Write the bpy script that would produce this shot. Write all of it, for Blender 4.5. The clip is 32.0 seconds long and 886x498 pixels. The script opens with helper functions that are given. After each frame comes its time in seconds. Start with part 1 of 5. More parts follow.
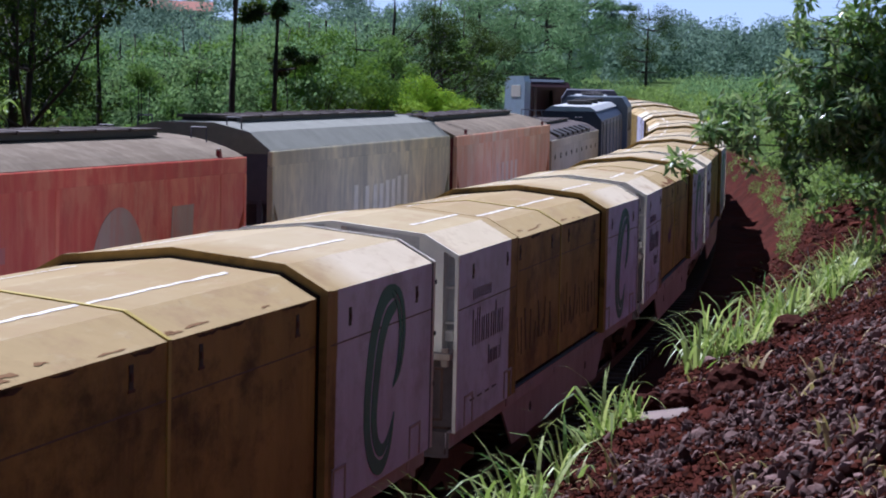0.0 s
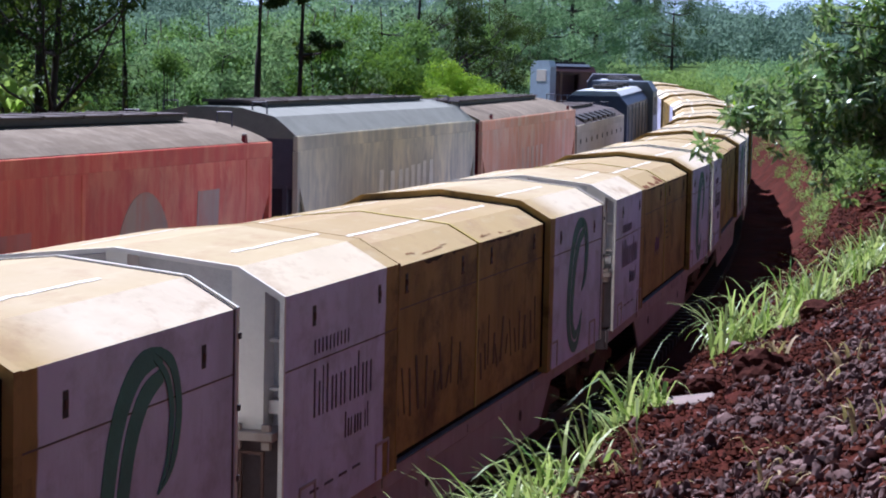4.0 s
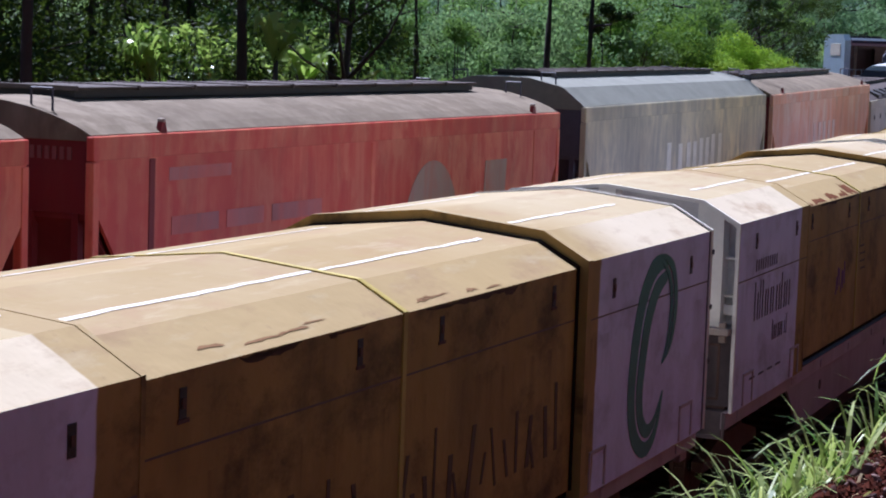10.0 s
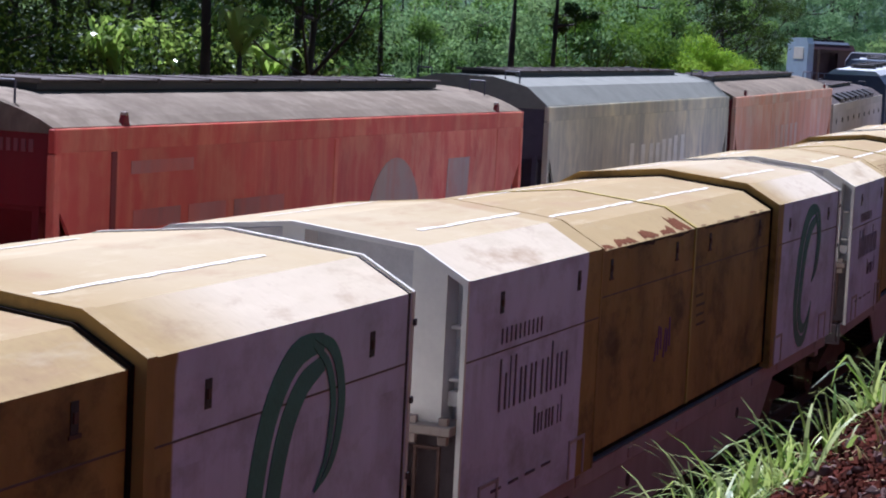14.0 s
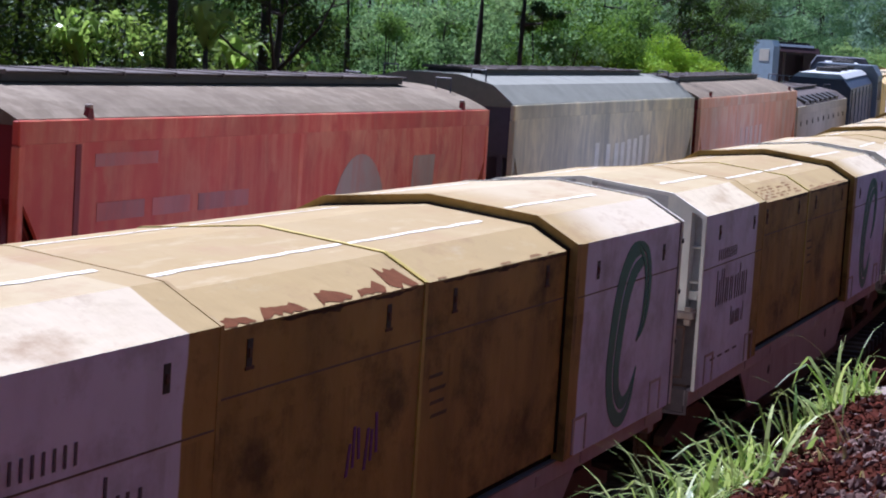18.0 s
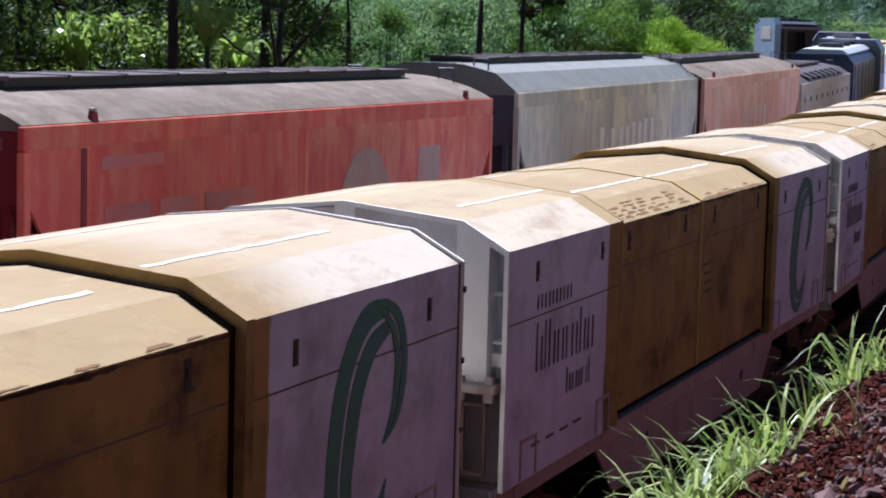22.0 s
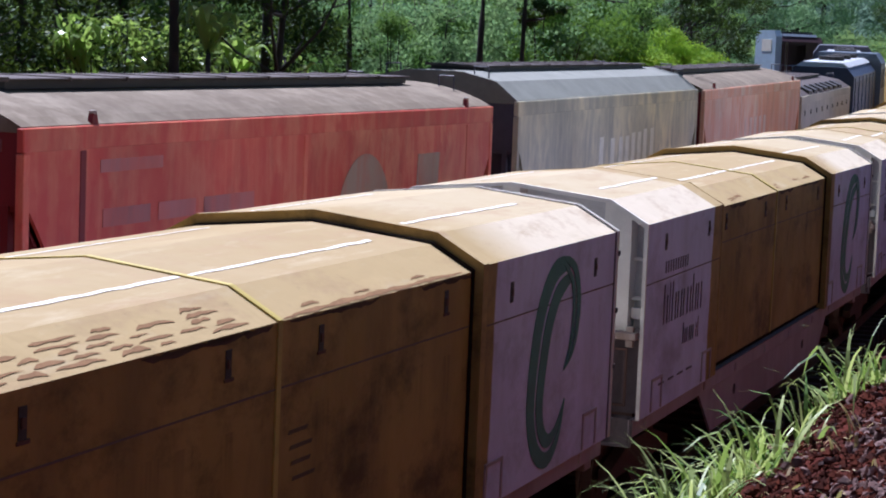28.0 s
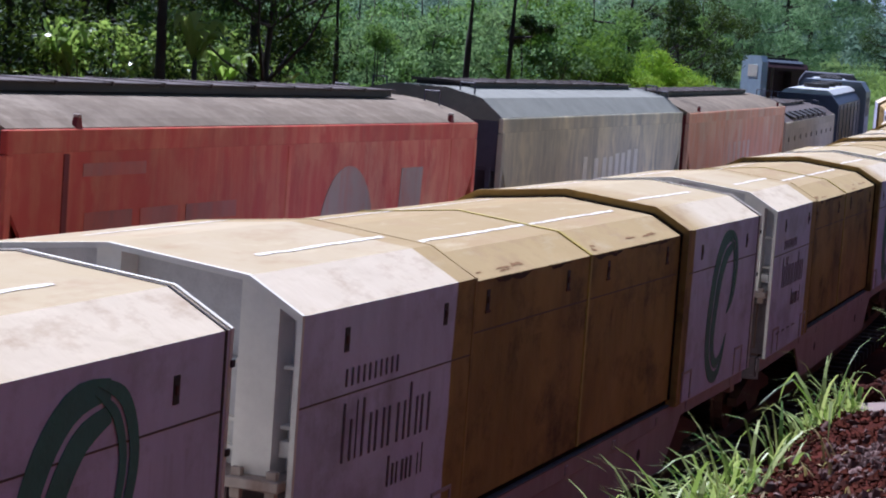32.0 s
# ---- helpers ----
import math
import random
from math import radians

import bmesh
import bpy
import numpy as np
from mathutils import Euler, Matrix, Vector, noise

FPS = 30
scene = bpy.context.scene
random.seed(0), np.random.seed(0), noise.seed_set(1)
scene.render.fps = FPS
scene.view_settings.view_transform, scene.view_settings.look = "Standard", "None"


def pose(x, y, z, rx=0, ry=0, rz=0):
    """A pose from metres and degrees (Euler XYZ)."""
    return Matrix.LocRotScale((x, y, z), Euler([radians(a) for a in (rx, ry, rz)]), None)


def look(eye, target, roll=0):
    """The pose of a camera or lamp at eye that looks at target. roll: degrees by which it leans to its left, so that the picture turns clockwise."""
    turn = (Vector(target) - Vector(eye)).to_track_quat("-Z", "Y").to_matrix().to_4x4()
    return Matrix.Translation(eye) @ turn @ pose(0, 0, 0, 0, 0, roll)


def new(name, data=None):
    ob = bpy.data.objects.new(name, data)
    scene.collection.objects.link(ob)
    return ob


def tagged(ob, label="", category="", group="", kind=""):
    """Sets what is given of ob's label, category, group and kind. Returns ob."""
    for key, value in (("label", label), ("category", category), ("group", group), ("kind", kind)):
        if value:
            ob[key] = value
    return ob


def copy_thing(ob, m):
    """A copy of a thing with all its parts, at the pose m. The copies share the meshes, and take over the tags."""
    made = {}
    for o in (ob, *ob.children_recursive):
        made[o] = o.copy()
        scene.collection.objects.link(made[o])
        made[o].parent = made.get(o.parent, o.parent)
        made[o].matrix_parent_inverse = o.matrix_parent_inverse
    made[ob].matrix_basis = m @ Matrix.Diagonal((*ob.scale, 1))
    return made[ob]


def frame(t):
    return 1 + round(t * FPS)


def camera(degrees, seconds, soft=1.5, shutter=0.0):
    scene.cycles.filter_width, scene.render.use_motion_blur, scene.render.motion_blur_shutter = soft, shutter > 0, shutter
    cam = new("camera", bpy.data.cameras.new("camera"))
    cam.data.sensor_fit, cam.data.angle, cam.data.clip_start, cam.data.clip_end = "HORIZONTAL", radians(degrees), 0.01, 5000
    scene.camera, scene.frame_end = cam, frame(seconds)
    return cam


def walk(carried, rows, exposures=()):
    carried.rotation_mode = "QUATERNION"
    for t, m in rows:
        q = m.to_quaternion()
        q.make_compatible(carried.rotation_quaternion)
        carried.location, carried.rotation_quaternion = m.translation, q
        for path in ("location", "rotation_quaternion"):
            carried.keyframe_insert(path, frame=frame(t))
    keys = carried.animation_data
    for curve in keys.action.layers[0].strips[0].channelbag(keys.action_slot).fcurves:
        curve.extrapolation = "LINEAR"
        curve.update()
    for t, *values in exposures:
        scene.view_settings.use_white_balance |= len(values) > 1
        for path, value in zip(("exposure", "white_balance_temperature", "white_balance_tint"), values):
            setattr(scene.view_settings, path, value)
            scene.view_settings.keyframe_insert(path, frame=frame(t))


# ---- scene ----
EYE_Z = 5.156


def aim(yaw, pitch, roll):
    """The carried camera, turned by hand on the spot: degrees to the right of +y, up, and lean to the left."""
    return pose(0, 0, EYE_Z, 90 + pitch, 0, -yaw) @ pose(0, 0, 0, 0, 0, roll)


cam = camera(24.53, 32.0, soft=2.0)
walk(cam, [
    (0, aim(3.20, -4.16, 1.32)), (0.5, aim(3.11, -4.23, 1.11)), (1, aim(3.03, -4.26, 1.16)),
    (1.5, aim(2.88, -4.33, 0.99)), (2, aim(2.78, -4.36, 1.18)), (2.5, aim(2.80, -4.38, 1.24)),
    (4.5, aim(2.28, -4.70, 1.12)), (5, aim(2.00, -4.79, 0.67)), (5.5, aim(1.84, -4.85, 0.92)),
    (6, aim(1.68, -4.89, 0.89)), (6.5, aim(1.49, -4.96, 0.92)), (7, aim(1.41, -5.00, 1.07)),
    (7.5, aim(1.27, -5.07, 1.14)), (8, aim(1.19, -5.09, 1.30)), (8.5, aim(0.98, -5.16, 1.34)),
    (9, aim(1.02, -5.23, 1.85)), (9.5, aim(-0.74, -5.35, 2.21)), (10, aim(-5.51, -5.64, 2.00)),
    (10.5, aim(-6.32, -5.66, 2.02)), (11, aim(-6.30, -5.61, 1.21)), (11.5, aim(-5.76, -5.56, 2.00)),
    (12, aim(-5.42, -5.58, 2.08)), (12.5, aim(-5.41, -5.62, 2.31)), (13, aim(-4.86, -5.58, 2.25)),
    (13.5, aim(-4.54, -5.61, 2.61)), (15.5, aim(-4.47, -5.78, 3.24)), (16, aim(-4.21, -5.77, 3.26)),
    (16.5, aim(-3.85, -5.76, 3.19)), (17, aim(-3.65, -5.74, 3.43)), (17.5, aim(-3.57, -5.68, 3.47)),
    (18, aim(-3.41, -5.68, 3.70)), (18.5, aim(-3.39, -5.68, 3.98)), (19, aim(-3.50, -5.75, 4.12)),
    (19.5, aim(-3.62, -5.83, 4.10)), (20, aim(-3.78, -5.89, 3.98)), (20.5, aim(-3.76, -5.89, 4.09)),
    (21, aim(-3.89, -5.94, 2.35)), (21.5, aim(-3.85, -5.95, 1.39)), (22, aim(-3.65, -5.96, 1.54)),
    (22.5, aim(-3.62, -6.00, 1.75)), (23, aim(-3.74, -6.08, 1.62)), (23.5, aim(-3.73, -6.07, 1.78)),
    (24, aim(-3.77, -6.08, 1.91)), (24.5, aim(-3.80, -6.11, 1.98)), (25, aim(-3.66, -6.10, 2.41)),
    (25.5, aim(-3.61, -6.12, 2.23)), (27.5, aim(-3.69, -5.98, 2.41)), (28, aim(-3.60, -5.75, 2.36)),
    (28.5, aim(-3.33, -5.58, 2.57)), (29, aim(-3.16, -5.59, 2.66)), (29.5, aim(-2.98, -5.64, 2.73)),
    (30, aim(-3.16, -5.71, 3.04)), (30.5, aim(-2.97, -5.68, 3.15)), (31, aim(-2.91, -5.14, 3.46)),
    (31.5, aim(-2.87, -5.22, 3.69)), (32, aim(-3.08, -5.30, 4.19)),
], [(0, 0.62), (1, 0.68), (2, 0.82), (2.5, 0.86), (4.5, 1.04), (8.5, 1.02), (10, 0.86), (13, 0.89), (16, 0.95), (24, 1.0), (28, 0.94), (30, 0.90), (32, 0.79)])

# ---- world, sun, exposure ----
SUN_AZ, SUN_EL = -32.0, 58.0    # degrees: bearing from +y to the right, height
world = bpy.data.worlds.new("world")
scene.world = world
world.use_nodes = True
wn = world.node_tree.nodes
sky = wn.new("ShaderNodeTexSky")
sky.sky_type, sky.sun_disc = "NISHITA", False
sky.sun_elevation, sky.sun_rotation = radians(SUN_EL), radians(SUN_AZ)
sky.air_density, sky.dust_density, sky.ozone_density = 1.0, 0.8, 1.5
wn["Background"].inputs[1].default_value = 0.029
world.node_tree.links.new(sky.outputs[0], wn["Background"].inputs[0])
sun = new("sun", bpy.data.lights.new("sun", "SUN"))
sun.data.energy, sun.data.angle, sun.data.color = 4.5, radians(0.55), (1.0, 0.95, 0.89)
_a, _e = radians(SUN_AZ), radians(SUN_EL)
sun.matrix_basis = look((0, 0, 60), (-math.sin(_a) * math.cos(_e), -math.cos(_a) * math.cos(_e), 60 - math.sin(_e)))
scene.view_settings.use_white_balance = True
scene.view_settings.white_balance_temperature, scene.view_settings.white_balance_tint = 5220, 22

# ---- the railway line: a gently bending curve, s metres along it ----
CURVE = [(-40, 0.00838), (0, 0.00838), (20, 0.00823), (40, 0.00018), (60, -0.00264), (80, -0.0018), (110, -0.0034),
         (140, -0.0041), (260, -0.0041)]
_g = np.arange(-60, 260.01, 0.5)
_k = np.interp(_g, [c[0] for c in CURVE], [c[1] for c in CURVE])
_z0 = int(np.searchsorted(_g, 0))
_th = np.concatenate([[0], np.cumsum((_k[1:] + _k[:-1]) * 0.25)])
_th = _th - _th[_z0] + 0.056
_x = np.concatenate([[0], np.cumsum((np.sin(_th[1:]) + np.sin(_th[:-1])) * 0.25)])
_y = np.concatenate([[0], np.cumsum((np.cos(_th[1:]) + np.cos(_th[:-1])) * 0.25)])
_x, _y = _x - _x[_z0] - 10.436, _y - _y[_z0] - 21.795


def rise(s):
    s = np.asarray(s, float)
    return 0.00016 * np.clip(s - 40.0, 0, 110) ** 2 + 0.008 * np.clip(s - 150.0, 0, 60)


def track(s, off=0.0, z=0.0):
    """The place s along the line, off metres to its right, z over the rails."""
    th = float(np.interp(s, _g, _th))
    return Vector((float(np.interp(s, _g, _x)) + math.cos(th) * off, float(np.interp(s, _g, _y)) - math.sin(th) * off, float(rise(s)) + z))


def on_track(s, length, off=0.0, off2=None):
    """The pose of a vehicle whose near end is at s: its x runs away from the camera, its y to the left."""
    a, b = track(s + 0.15 * length, off), track(s + 0.8 * length, off if off2 is None else off2)
    d = (b - a).normalized()
    left = Vector((0, 0, 1)).cross(d).normalized()
    up = d.cross(left)
    o = a - d * 0.15 * length
    return Matrix(((d.x, left.x, up.x, o.x), (d.y, left.y, up.y, o.y), (d.z, left.z, up.z, o.z), (0, 0, 0, 1)))


def place_of(x, y):
    """s and offset of ground points (arrays)."""
    x, y = np.asarray(x, float), np.asarray(y, float)
    best, s = np.full(x.shape, 1e18), np.zeros(x.shape)
    idx = np.zeros(x.shape, int)
    for i in range(0, len(_g), 2):
        d = (x - _x[i]) ** 2 + (y - _y[i]) ** 2
        m = d < best
        best[m], idx[m] = d[m], i
    s = _g[idx]
    off = (x - _x[idx]) * np.cos(_th[idx]) - (y - _y[idx]) * np.sin(_th[idx])
    sign = np.where(off < 0, -1, 1)
    return s, np.where(np.sqrt(best) > np.abs(off) + 3, sign * np.sqrt(best), off)


# ---- materials ----
def rgb(c):
    return (c[0], c[1], c[2], 1.0)


class Nodes:
    def __init__(self, name):
        self.m = bpy.data.materials.new(name)
        self.m.use_nodes = True
        self.t = self.m.node_tree
        self.b = self.t.nodes["Principled BSDF"]
        self.co = self.t.nodes.new("ShaderNodeTexCoord")

    def n(self, kind, **kw):
        node = self.t.nodes.new(kind)
        for k, v in kw.items():
            if k == "op":
                node.operation = v
            elif k == "blend":
                node.data_type, node.blend_type = "RGBA", v
        return node

    def link(self, a, b):
        self.t.links.new(a, b)

    def coords(self, scale=(1, 1, 1), kind="Object", offset=None):
        mp = self.n("ShaderNodeMapping")
        self.link(self.co.outputs[kind], mp.inputs[0])
        mp.inputs["Scale"].default_value = scale
        if offset is not None:
            self.link(offset, mp.inputs["Location"])
        return mp.outputs[0]

    def noise(self, scale, detail=4, rough=0.6, vec=None, stretch=(1, 1, 1), offset=None):
        nz = self.n("ShaderNodeTexNoise")
        nz.inputs["Scale"].default_value, nz.inputs["Detail"].default_value, nz.inputs["Roughness"].default_value = scale, detail, rough
        self.link(vec if vec is not None else self.coords(stretch, offset=offset), nz.inputs["Vector"])
        return nz.outputs["Fac"]

    def ramp(self, fac, lo, hi):
        r = self.n("ShaderNodeMapRange")
        self.link(fac, r.inputs[0])
        r.inputs[1].default_value, r.inputs[2].default_value = lo, hi
        return r.outputs[0]

    def math(self, op, a, b=0.0, c=None):
        r = self.n("ShaderNodeMath", op=op)
        for i, v in enumerate((a, b, c)):
            if v is None:
                continue
            if isinstance(v, (int, float)):
                r.inputs[i].default_value = v
            else:
                self.link(v, r.inputs[i])
        return r.outputs[0]

    def mix(self, fac, a, b, blend="MIX"):
        r = self.n("ShaderNodeMix", blend=blend)
        for i, v in ((0, fac), (6, a), (7, b)):
            if isinstance(v, (int, float)):
                r.inputs[i].default_value = v
            elif isinstance(v, tuple):
                r.inputs[i].default_value = rgb(v)
            else:
                self.link(v, r.inputs[i])
        return r.outputs[2]

    def rand(self):
        return self.n("ShaderNodeObjectInfo").outputs["Random"]

    def island(self):
        return self.n("ShaderNodeNewGeometry").outputs["Random Per Island"]

    def xyz(self, kind="Object"):
        s = self.n("ShaderNodeSeparateXYZ")
        self.link(self.co.outputs[kind], s.inputs[0])
        return s.outputs

    def normal_z(self):
        s = self.n("ShaderNodeSeparateXYZ")
        self.link(self.n("ShaderNodeNewGeometry").outputs["Normal"], s.inputs[0])
        return s.outputs[2]

    def color(self, c):
        if isinstance(c, tuple):
            self.b.inputs["Base Color"].default_value = rgb(c)
        else:
            self.link(c, self.b.inputs["Base Color"])

    def rough(self, v):
        if isinstance(v, (int, float)):
            self.b.inputs["Roughness"].default_value = v
        else:
            self.link(v, self.b.inputs["Roughness"])

    def bump(self, h, dist=0.01, strength=0.6):
        bp = self.n("ShaderNodeBump")
        bp.inputs["Strength"].default_value, bp.inputs["Distance"].default_value = strength, dist
        self.link(h, bp.inputs["Height"])
        self.link(bp.outputs[0], self.b.inputs["Normal"])


def plain(name, c, rough=0.6, metal=0.0, var=0.25, scale=6.0, dark=0.55):
    """A weathered single-colour surface: grain and stains at two scales."""
    k = Nodes(name)
    f = k.ramp(k.noise(scale, 6), 0.35, 0.7)
    g = k.ramp(k.noise(scale * 7, 3), 0.3, 0.75)
    d = tuple(v * dark for v in c)
    col = k.mix(k.math("MULTIPLY", f, var * 2), c, d)
    col = k.mix(k.math("MULTIPLY", g, var), col, tuple(min(1, v * 1.25) for v in c))
    k.color(col)
    k.rough(rough)
    k.b.inputs["Metallic"].default_value = metal
    k.bump(g, 0.004, 0.4)
    return k.m


# ---- mesh helpers ----
def mesh_of(name, verts, faces, mat=None, smooth=False):
    me = bpy.data.meshes.new(name)
    if isinstance(verts, np.ndarray) and isinstance(faces, np.ndarray):
        k = faces.shape[1]
        me.vertices.add(len(verts))
        me.vertices.foreach_set("co", np.ascontiguousarray(verts, np.float32).ravel())
        me.loops.add(faces.size)
        me.loops.foreach_set("vertex_index", np.ascontiguousarray(faces, np.int32).ravel())
        me.polygons.add(len(faces))
        me.polygons.foreach_set("loop_start", np.arange(0, faces.size, k, dtype=np.int32))
        me.update(calc_edges=True)
    else:
        me.from_pydata([tuple(v) for v in verts], [], faces)
    if mat:
        me.materials.append(mat)
    me.polygons.foreach_set("use_smooth", [smooth] * len(me.polygons))
    me.update()
    return me


def done(bm, name, mat, smooth=False):
    bmesh.ops.recalc_face_normals(bm, faces=bm.faces)
    me = bpy.data.meshes.new(name)
    bm.to_mesh(me)
    bm.free()
    if mat:
        me.materials.append(mat)
    if smooth:
        me.polygons.foreach_set("use_smooth", [True] * len(me.polygons))
    return me


def part(name, bm, mat, parent, label="", smooth=False):
    """Links a bmesh as one mesh object under a thing or part."""
    me = bm if isinstance(bm, bpy.types.Mesh) else done(bm, name, mat, smooth)
    ob = new(name, me)
    ob.parent = parent
    if label:
        ob["label"] = label
    return ob


def box(bm, x0, x1, y0, y1, z0, z1, bevel=0.0):
    m = Matrix.Translation(((x0 + x1) / 2, (y0 + y1) / 2, (z0 + z1) / 2)) @ Matrix.Diagonal((x1 - x0, y1 - y0, z1 - z0, 1))
    r = bmesh.ops.create_cube(bm, size=1, matrix=m)
    if bevel:
        es = {e for v in r["verts"] for e in v.link_edges}
        bmesh.ops.bevel(bm, geom=list(es), offset=bevel, segments=1, affect="EDGES")
    return bm


def cubes(*specs, bevel=0.0):
    bm = bmesh.new()
    for s in specs:
        box(bm, *s, bevel=bevel)
    return bm


def rod(bm, a, b, r, r2=None, n=8):
    a, b = Vector(a), Vector(b)
    d = b - a
    m = Matrix.Translation((a + b) / 2) @ d.to_track_quat("Z", "Y").to_matrix().to_4x4()
    bmesh.ops.create_cone(bm, cap_ends=True, segments=n, radius1=r, radius2=r if r2 is None else r2, depth=d.length, matrix=m)
    return bm


def extrude(bm, prof, x0, x1):
    """A closed prism along x from a ring of (y, z) points."""
    a = [bm.verts.new((x0, y, z)) for y, z in prof]
    b = [bm.verts.new((x1, y, z)) for y, z in prof]
    n = len(prof)
    for i in range(n):
        bm.faces.new((a[i], a[(i + 1) % n], b[(i + 1) % n], b[i]))
    bm.faces.new(a[::-1])
    bm.faces.new(b)
    return bm


def plate(bm, pts, y, thick):
    """A flat plate in the x-z plane, thick towards -y, from a ring of (x, z) points."""
    a = [bm.verts.new((x, y, z)) for x, z in pts]
    b = [bm.verts.new((x, y - thick, z)) for x, z in pts]
    n = len(pts)
    for i in range(n):
        bm.faces.new((a[i], a[(i + 1) % n], b[(i + 1) % n], b[i]))
    bm.faces.new(a)
    bm.faces.new(b[::-1])
    return bm

# ---- paints and surfaces ----
def cover_paint(name, yellow, white):
    """Ochre and white wagon paint: the ochre zone runs across the middle, with chalking, dust, rust runs and peeling.
    Sun warmth is painted into the upward faces along with the dust.
    """
    k = Nodes(name)
    x, y, z = k.xyz()
    rnd = k.rand()
    shift = k.math("MULTIPLY", rnd, 90.0)
    wob = k.math("MULTIPLY", k.noise(1.5, 3, offset=shift), 0.12)
    xs = k.math("ADD", k.math("SUBTRACT", x, k.math("MULTIPLY", z, 0.02)), wob)
    front = k.ramp(xs, 3.02, 3.04)
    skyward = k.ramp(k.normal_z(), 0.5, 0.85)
    soft = k.math("ADD", 0.03, k.math("MULTIPLY", skyward, 1.1))
    rear = k.math("MINIMUM", k.math("MAXIMUM", k.math("DIVIDE", k.math("SUBTRACT", xs, 11.15), soft), 0.0), 1.0)
    zone = k.math("SUBTRACT", front, rear)
    fade = k.ramp(k.noise(0.8, 5, offset=shift), 0.3, 0.75)
    yel = k.mix(fade, yellow, tuple(v * f for v, f in zip(yellow, (0.82, 0.78, 0.7))))
    whi = k.mix(fade, white, (white[0] * 0.88, white[1] * 0.86, white[2] * 0.86))
    col = k.mix(zone, whi, yel)
    dirt = k.math("ADD", 0.45, k.math("MULTIPLY", zone, 0.55))
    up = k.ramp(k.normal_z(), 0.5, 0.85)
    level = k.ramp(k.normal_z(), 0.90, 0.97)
    # dust plus sunlit warmth put into upward faces, brighter on the shoulders
    sun_dust_film = k.mix(level, k.mix(zone, (0.70, 0.60, 0.42), (0.45, 0.332, 0.156)), k.mix(zone, (0.43, 0.350, 0.200), (0.322, 0.233, 0.110)))
    col = k.mix(k.math("MULTIPLY", up, k.math("ADD", 0.90, k.math("MULTIPLY", rnd, 0.08))), col, sun_dust_film)
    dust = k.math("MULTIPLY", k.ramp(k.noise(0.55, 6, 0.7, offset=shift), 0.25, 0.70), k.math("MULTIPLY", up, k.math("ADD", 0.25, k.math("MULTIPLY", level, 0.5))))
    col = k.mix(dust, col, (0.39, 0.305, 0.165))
    stain = k.ramp(k.noise(1.5, 6, 0.68, stretch=(0.6, 1.3, 1), offset=shift), 0.52, 0.72)
    col = k.mix(k.math("MULTIPLY", k.math("MULTIPLY", stain, up), 0.7), col, (0.33, 0.215, 0.12))
    scuff = k.ramp(k.noise(3.0, 6, 0.7, stretch=(0.35, 1.6, 1), offset=shift), 0.55, 0.72)
    col = k.mix(k.math("MULTIPLY", k.math("MULTIPLY", scuff, up), 0.45), col, (0.52, 0.44, 0.29))
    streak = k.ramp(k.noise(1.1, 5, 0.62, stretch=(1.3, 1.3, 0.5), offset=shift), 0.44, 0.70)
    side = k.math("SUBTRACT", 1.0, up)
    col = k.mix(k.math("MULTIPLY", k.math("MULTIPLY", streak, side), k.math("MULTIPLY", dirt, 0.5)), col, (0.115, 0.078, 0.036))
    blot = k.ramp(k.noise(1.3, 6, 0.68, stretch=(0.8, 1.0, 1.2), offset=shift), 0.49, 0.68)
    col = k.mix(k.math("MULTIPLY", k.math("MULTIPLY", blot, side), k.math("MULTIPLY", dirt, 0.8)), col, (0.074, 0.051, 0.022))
    spots = k.ramp(k.noise(9.0, 5, 0.7, offset=shift), 0.62, 0.75)
    col = k.mix(k.math("MULTIPLY", spots, k.math("MULTIPLY", dirt, 0.35)), col, (0.20, 0.13, 0.08))
    k.color(col)
    k.rough(k.math("ADD", k.math("ADD", 0.48, k.math("MULTIPLY", up, 0.30)), k.math("MULTIPLY", fade, 0.20)))
    k.b.inputs["Specular IOR Level"].default_value = 0.18
    run = k.ramp(k.noise(4.0, 4, 0.6, stretch=(1.5, 1.5, 0.1), offset=shift), 0.5, 0.66)
    below = k.math("MULTIPLY", k.ramp(z, 2.1, 2.62), k.math("LESS_THAN", z, 2.66))
    col = k.mix(k.math("MULTIPLY", k.math("MULTIPLY", run, below), k.math("MULTIPLY", dirt, 0.4)), col, (0.07, 0.04, 0.025))
    k.color(col)
    k.bump(k.math("ADD", k.noise(1.3, 4, offset=shift), k.math("MULTIPLY", k.noise(7.0, 4, offset=shift), 0.12)), 0.05, 0.5)
    return k.m


